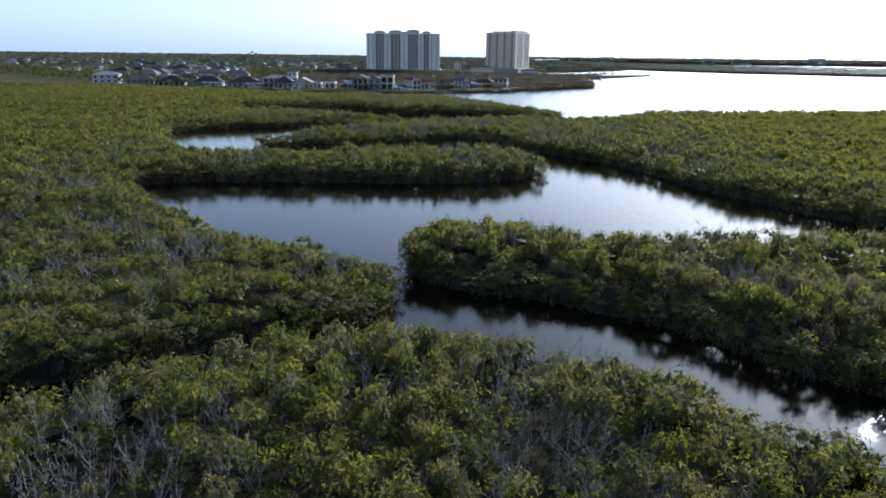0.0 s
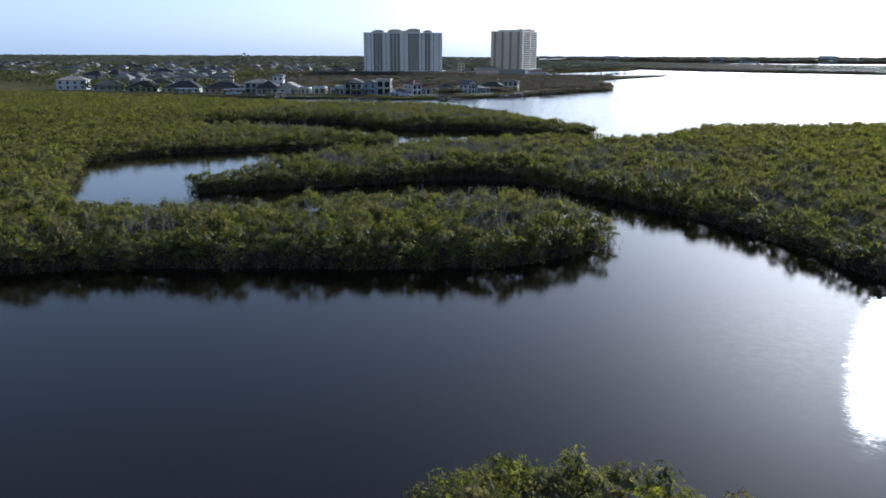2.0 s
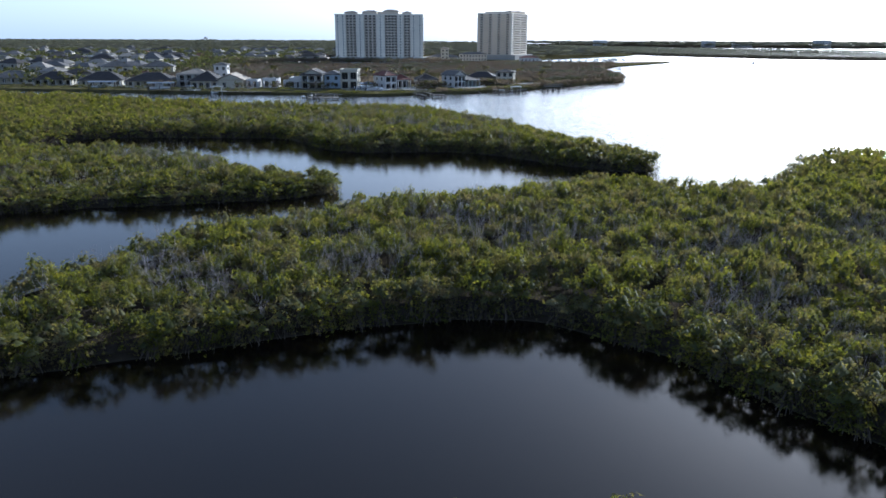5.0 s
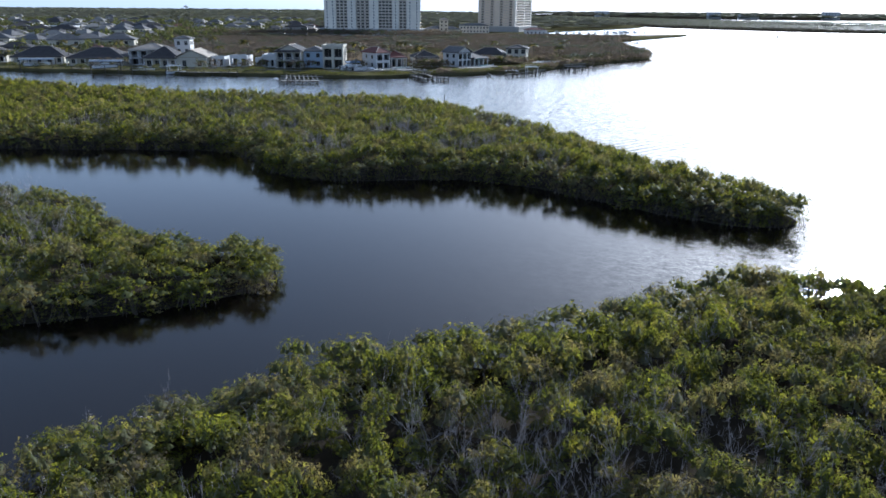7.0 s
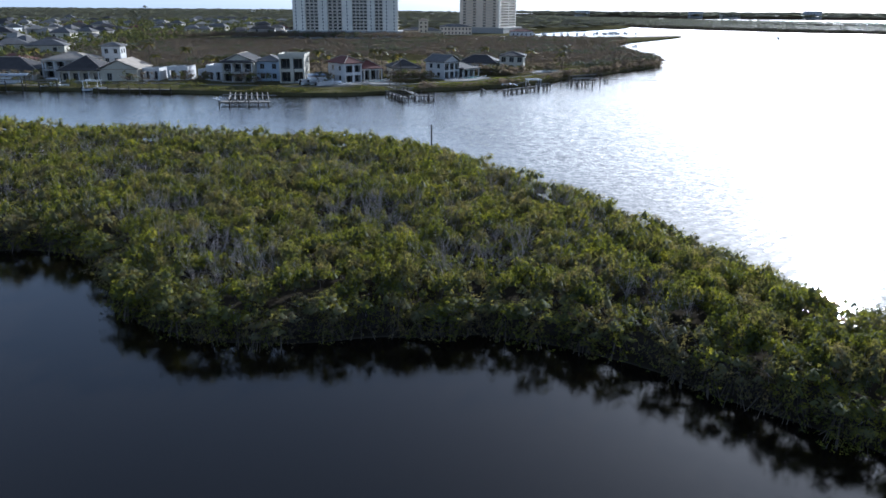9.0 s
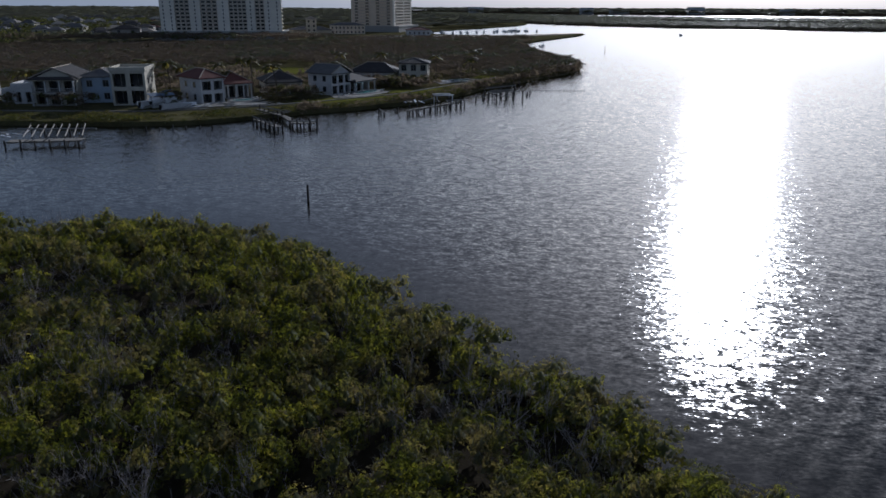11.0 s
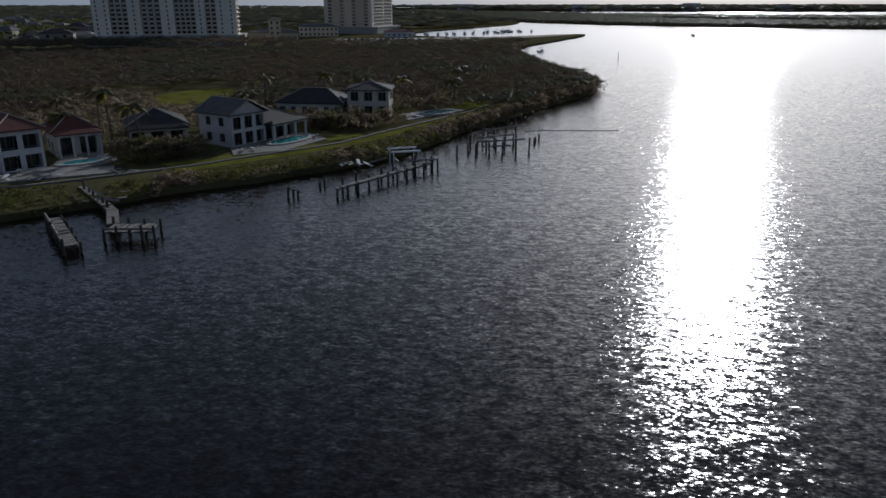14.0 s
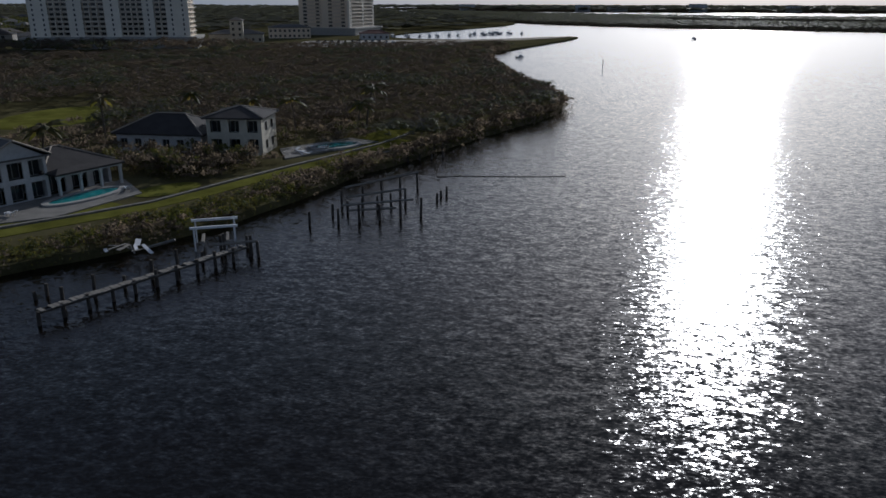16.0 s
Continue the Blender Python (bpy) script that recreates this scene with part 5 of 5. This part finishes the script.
def oval(cx, cy, a, b, rz, n=18):
    c, s = math.cos(radians(rz)), math.sin(radians(rz))
    return [(cx + a * math.cos(t) * c - b * math.sin(t) * s, cy + a * math.cos(t) * s + b * math.sin(t) * c) for t in (i * 6.2832 / n for i in range(n))]


def pool(cx, cy, a, b, rz):
    """A raised coping ring round a sheet of pool water."""
    t = thing("swimming_pool", "teal garden swimming pool with pale coping", "pool", "pools")
    bm = bmesh.new()
    rings = [[bm.verts.new((x, y, z)) for x, y in oval(cx, cy, aa, bb, rz)] for aa, bb, z in ((a + 0.9, b + 0.9, 1.0), (a + 0.9, b + 0.9, 1.42), (a, b, 1.42), (a, b, 1.1))]
    for r, q in zip(rings, rings[1:]):
        for i in range(18):
            bm.faces.new((r[i], r[(i + 1) % 18], q[(i + 1) % 18], q[i]))
    part("coping", bm, M_CONCRETE, t)
    bm = bmesh.new()
    bm.faces.new([bm.verts.new((x, y, 1.3)) for x, y in oval(cx, cy, a, b, rz)])
    part("pool_water", bm, M_POOL, t)


slab("terrace", [(-24, 492.5), (-3, 497.5), (-4, 503), (-25, 498)], 1.22, M_PAVE, "pale paved pool terrace behind the sea wall", "terrace")
slab("terrace", [(-19, 499), (-9, 501.5), (-4, 507.5), (-7.5, 513), (-14, 509.5), (-14, 504)], 1.2, M_PAVE, "pale paved terrace round the pool of the red-roofed house", "terrace")
pool(-9.8, 506.5, 3.2, 1.6, 30)
slab("terrace", [(14.3, 507.8), (23, 510.5), (31, 521), (27, 530), (18.5, 520.5), (13.3, 514.3)], 1.2, M_PAVE, "paved pool terrace of the white house", "terrace")
pool(24, 520.2, 5.2, 1.8, 50)
slab("terrace", [(50, 541), (67, 554), (62, 559), (49, 550)], 1.22, M_PAVE, "pale round pool terrace near the point", "terrace")
pool(59, 551, 4.2, 2.4, 30)
verge = []
for (ax, ay), (bx_, by_) in zip(WALL_LINE[6:], WALL_LINE[7:]):
    n_ = Vector((by_ - ay, ax - bx_)).normalized() * 2.1
    verge.append(((ax + bx_) / 2 + n_.x, (ay + by_) / 2 + n_.y))
tagged(part("lawn", ribbon(verge, 1.6, 0.9, 1.06), M_LAWN), "strip of yellow-green grass outside the sea wall", "lawn", kind="structure")
slab("lawn", [(5, 500.6), (17, 507.6), (30, 515), (28, 517), (12, 508), (3, 503.5)], 1.06, M_LAWN, "strip of bright mown lawn", "lawn", 0.05)
slab("lawn", oval(-1, 599, 11, 18, -12), 1.06, M_LAWN, "sunlit mown lawn behind the houses", "lawn", 0.05)
slab("lawn", oval(34, 523, 5, 3, 40), 1.06, M_LAWN, "small green lawn beside the wall", "lawn", 0.05)
slab("lawn", [(60, 546), (68, 553), (76, 568), (70, 570), (62, 556)], 1.06, M_LAWN, "grassy verge near the point", "lawn", 0.05)
slab("beach", [(110, 905), (150, 925), (205, 930), (255, 968), (262, 980), (235, 972), (185, 946), (135, 945)], 1.08, M_SAND, "bare sandy spit beside the marina", "beach", 0.05)
slab("car_park", [(48, 868), (150, 878), (172, 922), (130, 944), (62, 940)], 1.06, M_GRAVEL, "pale gravel marina car park", "car park", 0.05)


for tx, ty, tw, n_ in ((900, 2620, 40, 6), (1010, 2640, 60, 4), (1240, 2560, 50, 7), (1500, 2460, 40, 5), (620, 2980, 50, 6)):
    house(tx, ty, 0, tw, 20, n_, M_WHITE, M_WHITE, "distant pale high-rise on the horizon shore", roof="flat", high=3.2, holes=5, wide=3.0, group="horizon towers", side_windows=False)


# ---- docks, pilings and boat lifts ----
def dock(label, planks, piles, beams=()):
    """Broken dock: deck boards, standing piles, and beams between piles."""
    d = thing("dock", label, "dock", "storm-damaged docks")
    for (x0, y0), (x1, y1), half, z in planks:
        a, b = Vector((x0, y0, z)), Vector((x1, y1, z))
        n = int((b - a).length / 0.45)
        ang = math.atan2(y1 - y0, x1 - x0)
        for i in range(n):
            if prnd.random() < 0.1:
                continue
            c = a + (b - a) * ((i + 0.5) / n)
            bm = box(bmesh.new(), -0.19, -half, 0, 0.19, half, 0.07)
            p = part("plank", bm, M_WOOD, d)
            p.matrix_local = pose(c.x, c.y, z + prnd.uniform(-0.04, 0.04), prnd.uniform(-2, 2), 0, math.degrees(ang) + prnd.uniform(-3, 3))
        for sg in (-1, 1):
            off = Vector((-math.sin(ang), math.cos(ang), 0)) * half * 0.8 * sg
            part("stringer", rod(bmesh.new(), a + off - Vector((0, 0, 0.12)), b + off - Vector((0, 0, 0.12)), 0.1, sides=4), M_PILE, d)
    for x, y, top in piles:
        part("piling", rod(bmesh.new(), (x, y, -0.8), (x + prnd.uniform(-0.12, 0.12), y + prnd.uniform(-0.12, 0.12), top), 0.19, 0.16, 8), M_PILE, d)
    for a, b in beams:
        part("beam", rod(bmesh.new(), a, b, 0.15, sides=4), M_WOOD, d)
    return d


def row_of(a, b, n, top, wob=0.3):
    return [(a[0] + (b[0] - a[0]) * i / (n - 1), a[1] + (b[1] - a[1]) * i / (n - 1), top + prnd.uniform(-wob, wob)) for i in range(n)]


dock("storm-wrecked timber dock with a tilted grey platform", [((-5.5, 489), (1.2, 475), 0.6, 1.15), ((-5, 472.5), (0, 460.5), 0.75, 1.0), ((1.3, 475), (2.8, 468), 0.7, 1.1), ((2.6, 466.4), (7.9, 465.6), 1.6, 1.05)],
     row_of((-5.8, 472.3), (-0.8, 460.3), 6, 1.7) + row_of((-4.2, 472.8), (0.8, 460.8), 6, 1.5) + row_of((2.4, 464.6), (8.1, 463.9), 5, 1.6) + row_of((2.8, 468.2), (8.2, 467.4), 4, 1.9) + row_of((-4.8, 487), (0.6, 476), 6, 2.0, 0.5),
     [((-5.8, 472.3, 1.7), (-0.8, 460.3, 1.5)), ((-4.4, 486, 2.0), (0.3, 476.5, 2.3)), ((-1.5, 480, 1.4), (2.5, 474, 2.4)), ((2.4, 464.6, 1.5), (8.1, 463.9, 1.4))])
dock("long broken dock walkway on a row of pilings", [((30, 480), (46, 494.5), 0.45, 1.2)],
     row_of((30, 479.6), (46.5, 494.6), 11, 1.5) + row_of((31, 483), (46, 497.5), 8, 1.9, 0.7) + [(46.6, 495.6, 2.1), (47.4, 494.2, 1.8), (43.5, 495.4, 2.3)],
     [((42.4, 494, 1.7), (47.3, 494.5, 1.7)), ((36, 496, 1.2), (39, 495, 2.2))])
dock("tall boat lift pilings with cross beams", [], row_of((56.5, 505), (67, 506.5), 5, 2.3, 0.3) + row_of((57.5, 513), (69, 521), 5, 2.5, 0.3) + row_of((56, 509), (66, 513), 6, 2.0, 0.5) + [(70.5, 514, 1.0), (71.5, 516, 0.9), (72.5, 517, 1.2), (53, 505, 1.8)],
     [((57, 505.2, 2.3), (66, 506.4, 2.3)), ((58, 509.8, 2.1), (66, 513, 2.1)), ((58, 513.5, 2.5), (69, 520.8, 2.5)), ((58, 507, 1.1), (64, 508, 0.9))])
dock("row of old pilings off the point", [], row_of((64, 541), (78, 548), 9, 1.5, 0.5) + row_of((66, 538), (77, 543), 6, 1.2, 0.5), [((66, 541, 1.6), (72, 544, 1.7))])
dock("collapsed dock frame with bare white joists", [((-49, 452), (-36, 452), 1.3, 0.9)], row_of((-49, 450), (-36, 449), 6, 1.4) + row_of((-50, 468), (-40, 467), 5, 1.6),
     [((-50 + i * 1.5, 468, 1.5), (-47.5 + i * 1.5, 455, 1.1)) for i in range(8)] + [((-51, 463, 1.5), (-36, 462, 1.4))])
dock("narrow plank dock on the canal", [((-92, 482), (-70, 480), 0.8, 1.1)], row_of((-92, 481), (-70, 479), 8, 1.8), [])
dock("lone row of short stumps along the bank", [], row_of((-30, 466), (-14, 468), 7, 0.8, 0.3), [])
dock("canal dock beside the moored boats", [((-138, 496), (-110, 491.5), 0.9, 1.1)], row_of((-138, 495), (-110, 490.5), 8, 1.9) + row_of((-128, 489), (-106, 486), 5, 3.2, 0.3), [((-128, 489, 3.2), (-106, 486, 3.2))])
dock("short pair of pilings at the bank", [], [(23.2, 480.6, 1.7), (24.0, 482.4, 1.2), (24.6, 481.3, 0.9), (27.9, 485.8, 0.8), (28.6, 486.6, 1.2)], [((23.2, 480.6, 1.6), (25.2, 481.6, 0.5))])


def marker(x, y, top, label):
    t = thing("channel_marker", label, "marker", "channel markers", pose(x, y, 0))
    part("post", rod(bmesh.new(), (0, 0, -1), (0, 0, top), 0.17, 0.15, 8), M_PILE, t)
    part("cap", rod(bmesh.new(), (0, 0, top), (0, 0, top + 0.18), 0.2, 0.05, 8), M_DARK, t)


marker(4.95, 401, 2.1, "dark wooden channel marker post in the canal mouth")
boom = thing("floating_boom", "thin dark boom of floats lying on the bay", "boom", m=pose(73.2, 528, 0.03, 0, 0, -8.7))
for i in range(26):
    part("float", rod(bmesh.new(), (i * 0.78, 0.35 * math.sin(i * 0.24), 0.0), (i * 0.78 + 0.66, 0.35 * math.sin(i * 0.24 + 0.2), 0.0), 0.07, 0.06, 6), M_PILE, boom)
marker(178, 712, 3.6, "distant channel marker post out in the bay")


def boat(x, y, z, rz, length, label, cabin=True, tilt=0.0):
    """A pointed fibreglass hull with deck, cabin, windscreen and a canvas or hard top."""
    b = thing("motor_boat", label, "boat", "boats", pose(x, y, z, tilt, 0, rz))
    L, W_, D = length, length * 0.3, length * 0.13
    bm = bmesh.new()
    secs = []
    for s in range(7):
        f = s / 6
        hw = W_ / 2 * (1 - max(0, f - 0.45) ** 1.8 * 2.9)
        hw = max(0.05, hw)
        sheer = D * (1 + 0.35 * f * f)
        secs.append([bm.verts.new(p) for p in ((L * f, -hw, sheer), (L * f, -hw * 0.75, 0.15 * D + 0.3 * D * f), (L * f, 0, -0.12 * D + 0.55 * D * f * f), (L * f, hw * 0.75, 0.15 * D + 0.3 * D * f), (L * f, hw, sheer))])
    low, deck = bmesh.new(), bmesh.new()
    for a, c in zip(secs, secs[1:]):
        for j in (0, 3):
            bm.faces.new((a[j], c[j], c[j + 1], a[j + 1]))
        for j in (1, 2):
            low.faces.new([low.verts.new(v.co) for v in (a[j], c[j], c[j + 1], a[j + 1])])
        deck.faces.new([deck.verts.new(v.co - Vector((0, 0, 0.12 * D))) for v in (a[4], c[4], c[0], a[0])])
    bm.faces.new(secs[0])
    bm.faces.new(secs[-1][::-1])
    for mesh in (bm, low, deck):
        bmesh.ops.remove_doubles(mesh, verts=mesh.verts, dist=0.001)
        bmesh.ops.recalc_face_normals(mesh, faces=mesh.faces)
    part("hull", bm, M_BOAT, b)
    part("bottom", low, M_CANVAS, b, "dark painted hull bottom")
    part("deck", deck, M_CONCRETE, b)
    for sg in (-1, 1):
        part("rub_rail", box(bmesh.new(), 0.05, sg * W_ * 0.5 - 0.03, D * 0.86, L * 0.5, sg * W_ * 0.5 + 0.03, D * 0.96), M_DARK, b)
    if cabin:
        c = part("cabin", box(bmesh.new(), L * 0.35, -W_ * 0.3, D, L * 0.68, W_ * 0.3, D + 0.9), M_BOAT, b)
        part("windscreen", box(bmesh.new(), L * 0.683, -W_ * 0.26, D + 0.35, L * 0.69, W_ * 0.26, D + 0.8), M_GLASS, c)
        part("hard_top", box(bmesh.new(), L * 0.25, -W_ * 0.34, D + 1.9, L * 0.62, W_ * 0.34, D + 2.02), M_CANVAS, b)
        for px, py in ((0.28, -0.3), (0.28, 0.3), (0.6, -0.3), (0.6, 0.3)):
            part("top_post", rod(bmesh.new(), (L * px, W_ * py, D), (L * px, W_ * py, D + 1.9), 0.04, sides=5), M_BOAT, b)
    part("outboard", box(bmesh.new(), -0.55, -0.2, 0.1, -0.02, 0.2, D + 0.45), M_DARK, b)
    return b


boat(-127, 489, 1.6, 8, 9, "white motor boat on a canal lift under a hard top")
boat(-113, 490.5, 0.15, 4, 8.5, "white motor boat moored beside the canal dock")
boat(-98, 485, 0.1, 3, 7, "small white boat moored at the canal bank", cabin=False)
boat(-31, 495.5, 1.1, 35, 9, "white storm-tossed boat lying on the grass", tilt=14)
boat(-29.5, 499, 1.5, 60, 8, "white wrecked boat heaped against another", tilt=-18)
boat(-27, 494, 1.05, 20, 7, "small overturned white boat hull on the lawn", cabin=False, tilt=-25)
boat(-33.5, 494, 1.3, 48, 8.5, "white motor boat thrown bow-up onto the bank", tilt=20)
boat(-28.2, 491.5, 1.0, 28, 7.5, "white storm-tossed hull lying in the grass", cabin=False, tilt=30)
boat(-157, 497, 1.7, 6, 9.5, "white motor boat hung on a canopied canal lift", cabin=False)
boat(345, 936, 0.1, 80, 8, "distant motor boat out on the bay")
boat(160, 776, 0.1, 20, 4.6, "dark distant boat close to the wooded point")
for i in range(14):
    boat(130 + i * 9 + prnd.uniform(-2, 2), 1000 + i * 4 + prnd.uniform(-8, 8), 0.1, prnd.uniform(60, 120), prnd.uniform(8, 12), "white motor boat berthed in the marina")


def car(x, y, rz):
    c = thing("car", "parked car beside the marina", "car", "parked cars", pose(x, y, 1.06, 0, 0, rz))
    part("body", box(bmesh.new(), -2.2, -0.9, 0.3, 2.2, 0.9, 0.95), M_CAR, c)
    part("cabin", box(bmesh.new(), -1.3, -0.75, 0.953, 1.0, 0.75, 1.5), M_GLASS, c)
    for wx in (-1.4, 1.4):
        for wy in (-0.85, 0.85):
            part("wheel", rod(bmesh.new(), (wx, wy - 0.1, 0.32), (wx, wy + 0.1, 0.32), 0.32, sides=10), M_DARK, c)
    return c


c0 = car(66, 884, 90)
for r in range(4):
    for i in range(12):
        if prnd.random() < 0.75 and (r or i):
            copy_thing(c0, pose(66 + i * 4.4 + r, 884 + r * 12 + prnd.uniform(-0.4, 0.4), 1.06, 0, 0, 90))


def boat_canopy(x, y, rz, length, label):
    """A fabric boat cover bowed over four piles."""
    c = thing("boat_canopy", label, "boat canopy", "canal boat lifts", pose(x, y, 0, 0, 0, rz))
    bm = bmesh.new()
    rows = []
    for i in range(7):
        f = i / 6
        yy, zz = -2.0 + 4.0 * f, 4.3 + 0.6 * math.sin(math.pi * f)
        rows.append([bm.verts.new(q) for q in ((0, yy, zz), (length, yy, zz), (length, yy, zz - 0.08), (0, yy, zz - 0.08))])
    for a, b in zip(rows, rows[1:]):
        for j in range(4):
            bm.faces.new((a[j], a[(j + 1) % 4], b[(j + 1) % 4], b[j]))
    part("cover", bm, M_COVER, c, "pale grey fabric cover")
    for px, py in ((0.6, -2.1), (length - 0.6, -2.1), (0.6, 2.1), (length - 0.6, 2.1)):
        part("piling", rod(bmesh.new(), (px, py, -0.8), (px, py, 4.35), 0.18, 0.15, 8), M_PILE, c)


M_COVER = plain("boat_cover_fabric", (0.27, 0.3, 0.33), 0.8)
boat_canopy(-128, 489, 8, 12, "pale grey fabric canopy over a canal boat lift")
boat_canopy(-158.5, 497, 6, 13, "pale grey fabric canopy over a canal boat berth")


def lift_frame(x, y, rz, label, z=0.0):
    """A white aluminium boat lift: four legs, two top beams and cradle bunks."""
    f = thing("boat_lift", label, "boat lift", "canal boat lifts", pose(x, y, z, 0, 0, rz))
    for px in (0, 4.2):
        for py in (0, 3.2):
            part("leg", rod(bmesh.new(), (px, py, -0.8), (px, py, 3.2), 0.1, sides=6), M_BOAT, f)
    for py in (0, 3.2):
        part("top_beam", box(bmesh.new(), -0.4, py - 0.12, 3.2, 4.6, py + 0.12, 3.45), M_BOAT, f)
    for px in (0.8, 3.4):
        part("bunk", box(bmesh.new(), px - 0.15, 0.1, 1.5, px + 0.15, 3.1, 1.75), M_WOOD, f)


lift_frame(-97, 483, 2, "white metal boat lift standing in the canal")
lift_frame(40.6, 497.4, 4, "small white boat lift frame beside the broken dock", z=-0.7)


def debris_pile(x, y, z, spread, n, label, mats):
    """Storm debris: loose boards and panels heaped at all angles."""
    d = thing("debris_pile", label, "debris", "storm debris", pose(x, y, z))
    for i in range(n):
        ln, wd = prnd.uniform(0.8, 2.8), prnd.uniform(0.15, 0.6)
        p = part("board", box(bmesh.new(), -ln / 2, -wd / 2, 0, ln / 2, wd / 2, 0.06), prnd.choice(mats), d)
        p.matrix_local = pose(prnd.gauss(0, spread), prnd.gauss(0, spread * 0.6), 0.1 + prnd.random() * 0.5, prnd.uniform(-14, 14), prnd.uniform(-20, 20), prnd.uniform(0, 180))


for dx, dy, dz, sp, n_, lb, mt in ((-20, 494.5, 1.2, 2.4, 14, "white and grey storm debris strewn over the terrace", (M_BOAT, M_WOOD, M_CONCRETE)),
                                   (-12, 495.5, 1.2, 1.8, 10, "loose pale boards beside the pool", (M_BOAT, M_WOOD)),
                                   (-1, 497.5, 1.0, 1.6, 8, "broken boards at the end of the terrace", (M_WOOD, M_CONCRETE)),
                                   (-27, 502, 1.0, 1.8, 14, "heap of white wreckage between two houses", (M_BOAT, M_WHITE, M_WOOD)),
                                   (-33, 501, 1.0, 1.6, 12, "splintered white panels beside stranded boats", (M_BOAT, M_WOOD)),
                                   (8, 489, 0.9, 1.8, 9, "driftwood boards washed onto the bank", (M_WOOD, M_PILE)),
                                   (0, 481, 0.9, 1.4, 9, "broken dock boards tangled in bank scrub", (M_WOOD, M_PILE)),
                                   (34.4, 495.8, 0.8, 1.3, 10, "tilted grey boards caught above the bank", (M_WOOD, M_BOAT)),
                                   (53, 546, 1.2, 1.6, 9, "white broken furniture and boards by the pool", (M_BOAT, M_WHITE)),
                                   (-50, 460, 0.6, 2.2, 10, "bleached dock timbers heaped at the bank", (M_WOOD, M_BOAT)),
                                   (-84, 503, 1.0, 2.0, 10, "pale rubble in front of gutted walls", (M_WHITE, M_WOOD))):
    debris_pile(dx, dy, dz, sp, n_, lb, mt)


def sun_lounger(x, y, rz):
    s = thing("sun_lounger", "white sun lounger on the pool terrace", "lounger", "pool loungers", pose(x, y, 1.22, 0, 0, rz))
    part("bed", box(bmesh.new(), 0, -0.33, 0.3, 1.3, 0.33, 0.38), M_BOAT, s)
    b = part("backrest", box(bmesh.new(), -0.7, -0.33, 0, 0, 0.33, 0.07), M_BOAT, s)
    b.matrix_local = pose(0, 0, 0.31, 0, 35, 0)
    for px in (0.1, 1.2):
        for py in (-0.28, 0.28):
            part("leg", box(bmesh.new(), px - 0.03, py - 0.03, 0.0, px + 0.03, py + 0.03, 0.297), M_BOAT, s)


for i, (lx, ly) in enumerate(((-22.5, 495), (-20.8, 495.4), (-17, 499.8), (-6.8, 509.5), (-5.6, 507.5), (16, 510.5), (18, 511.5), (29, 522.5), (55, 549.5), (57, 547.5))):
    sun_lounger(lx, ly, 100 + (i * 37) % 60)
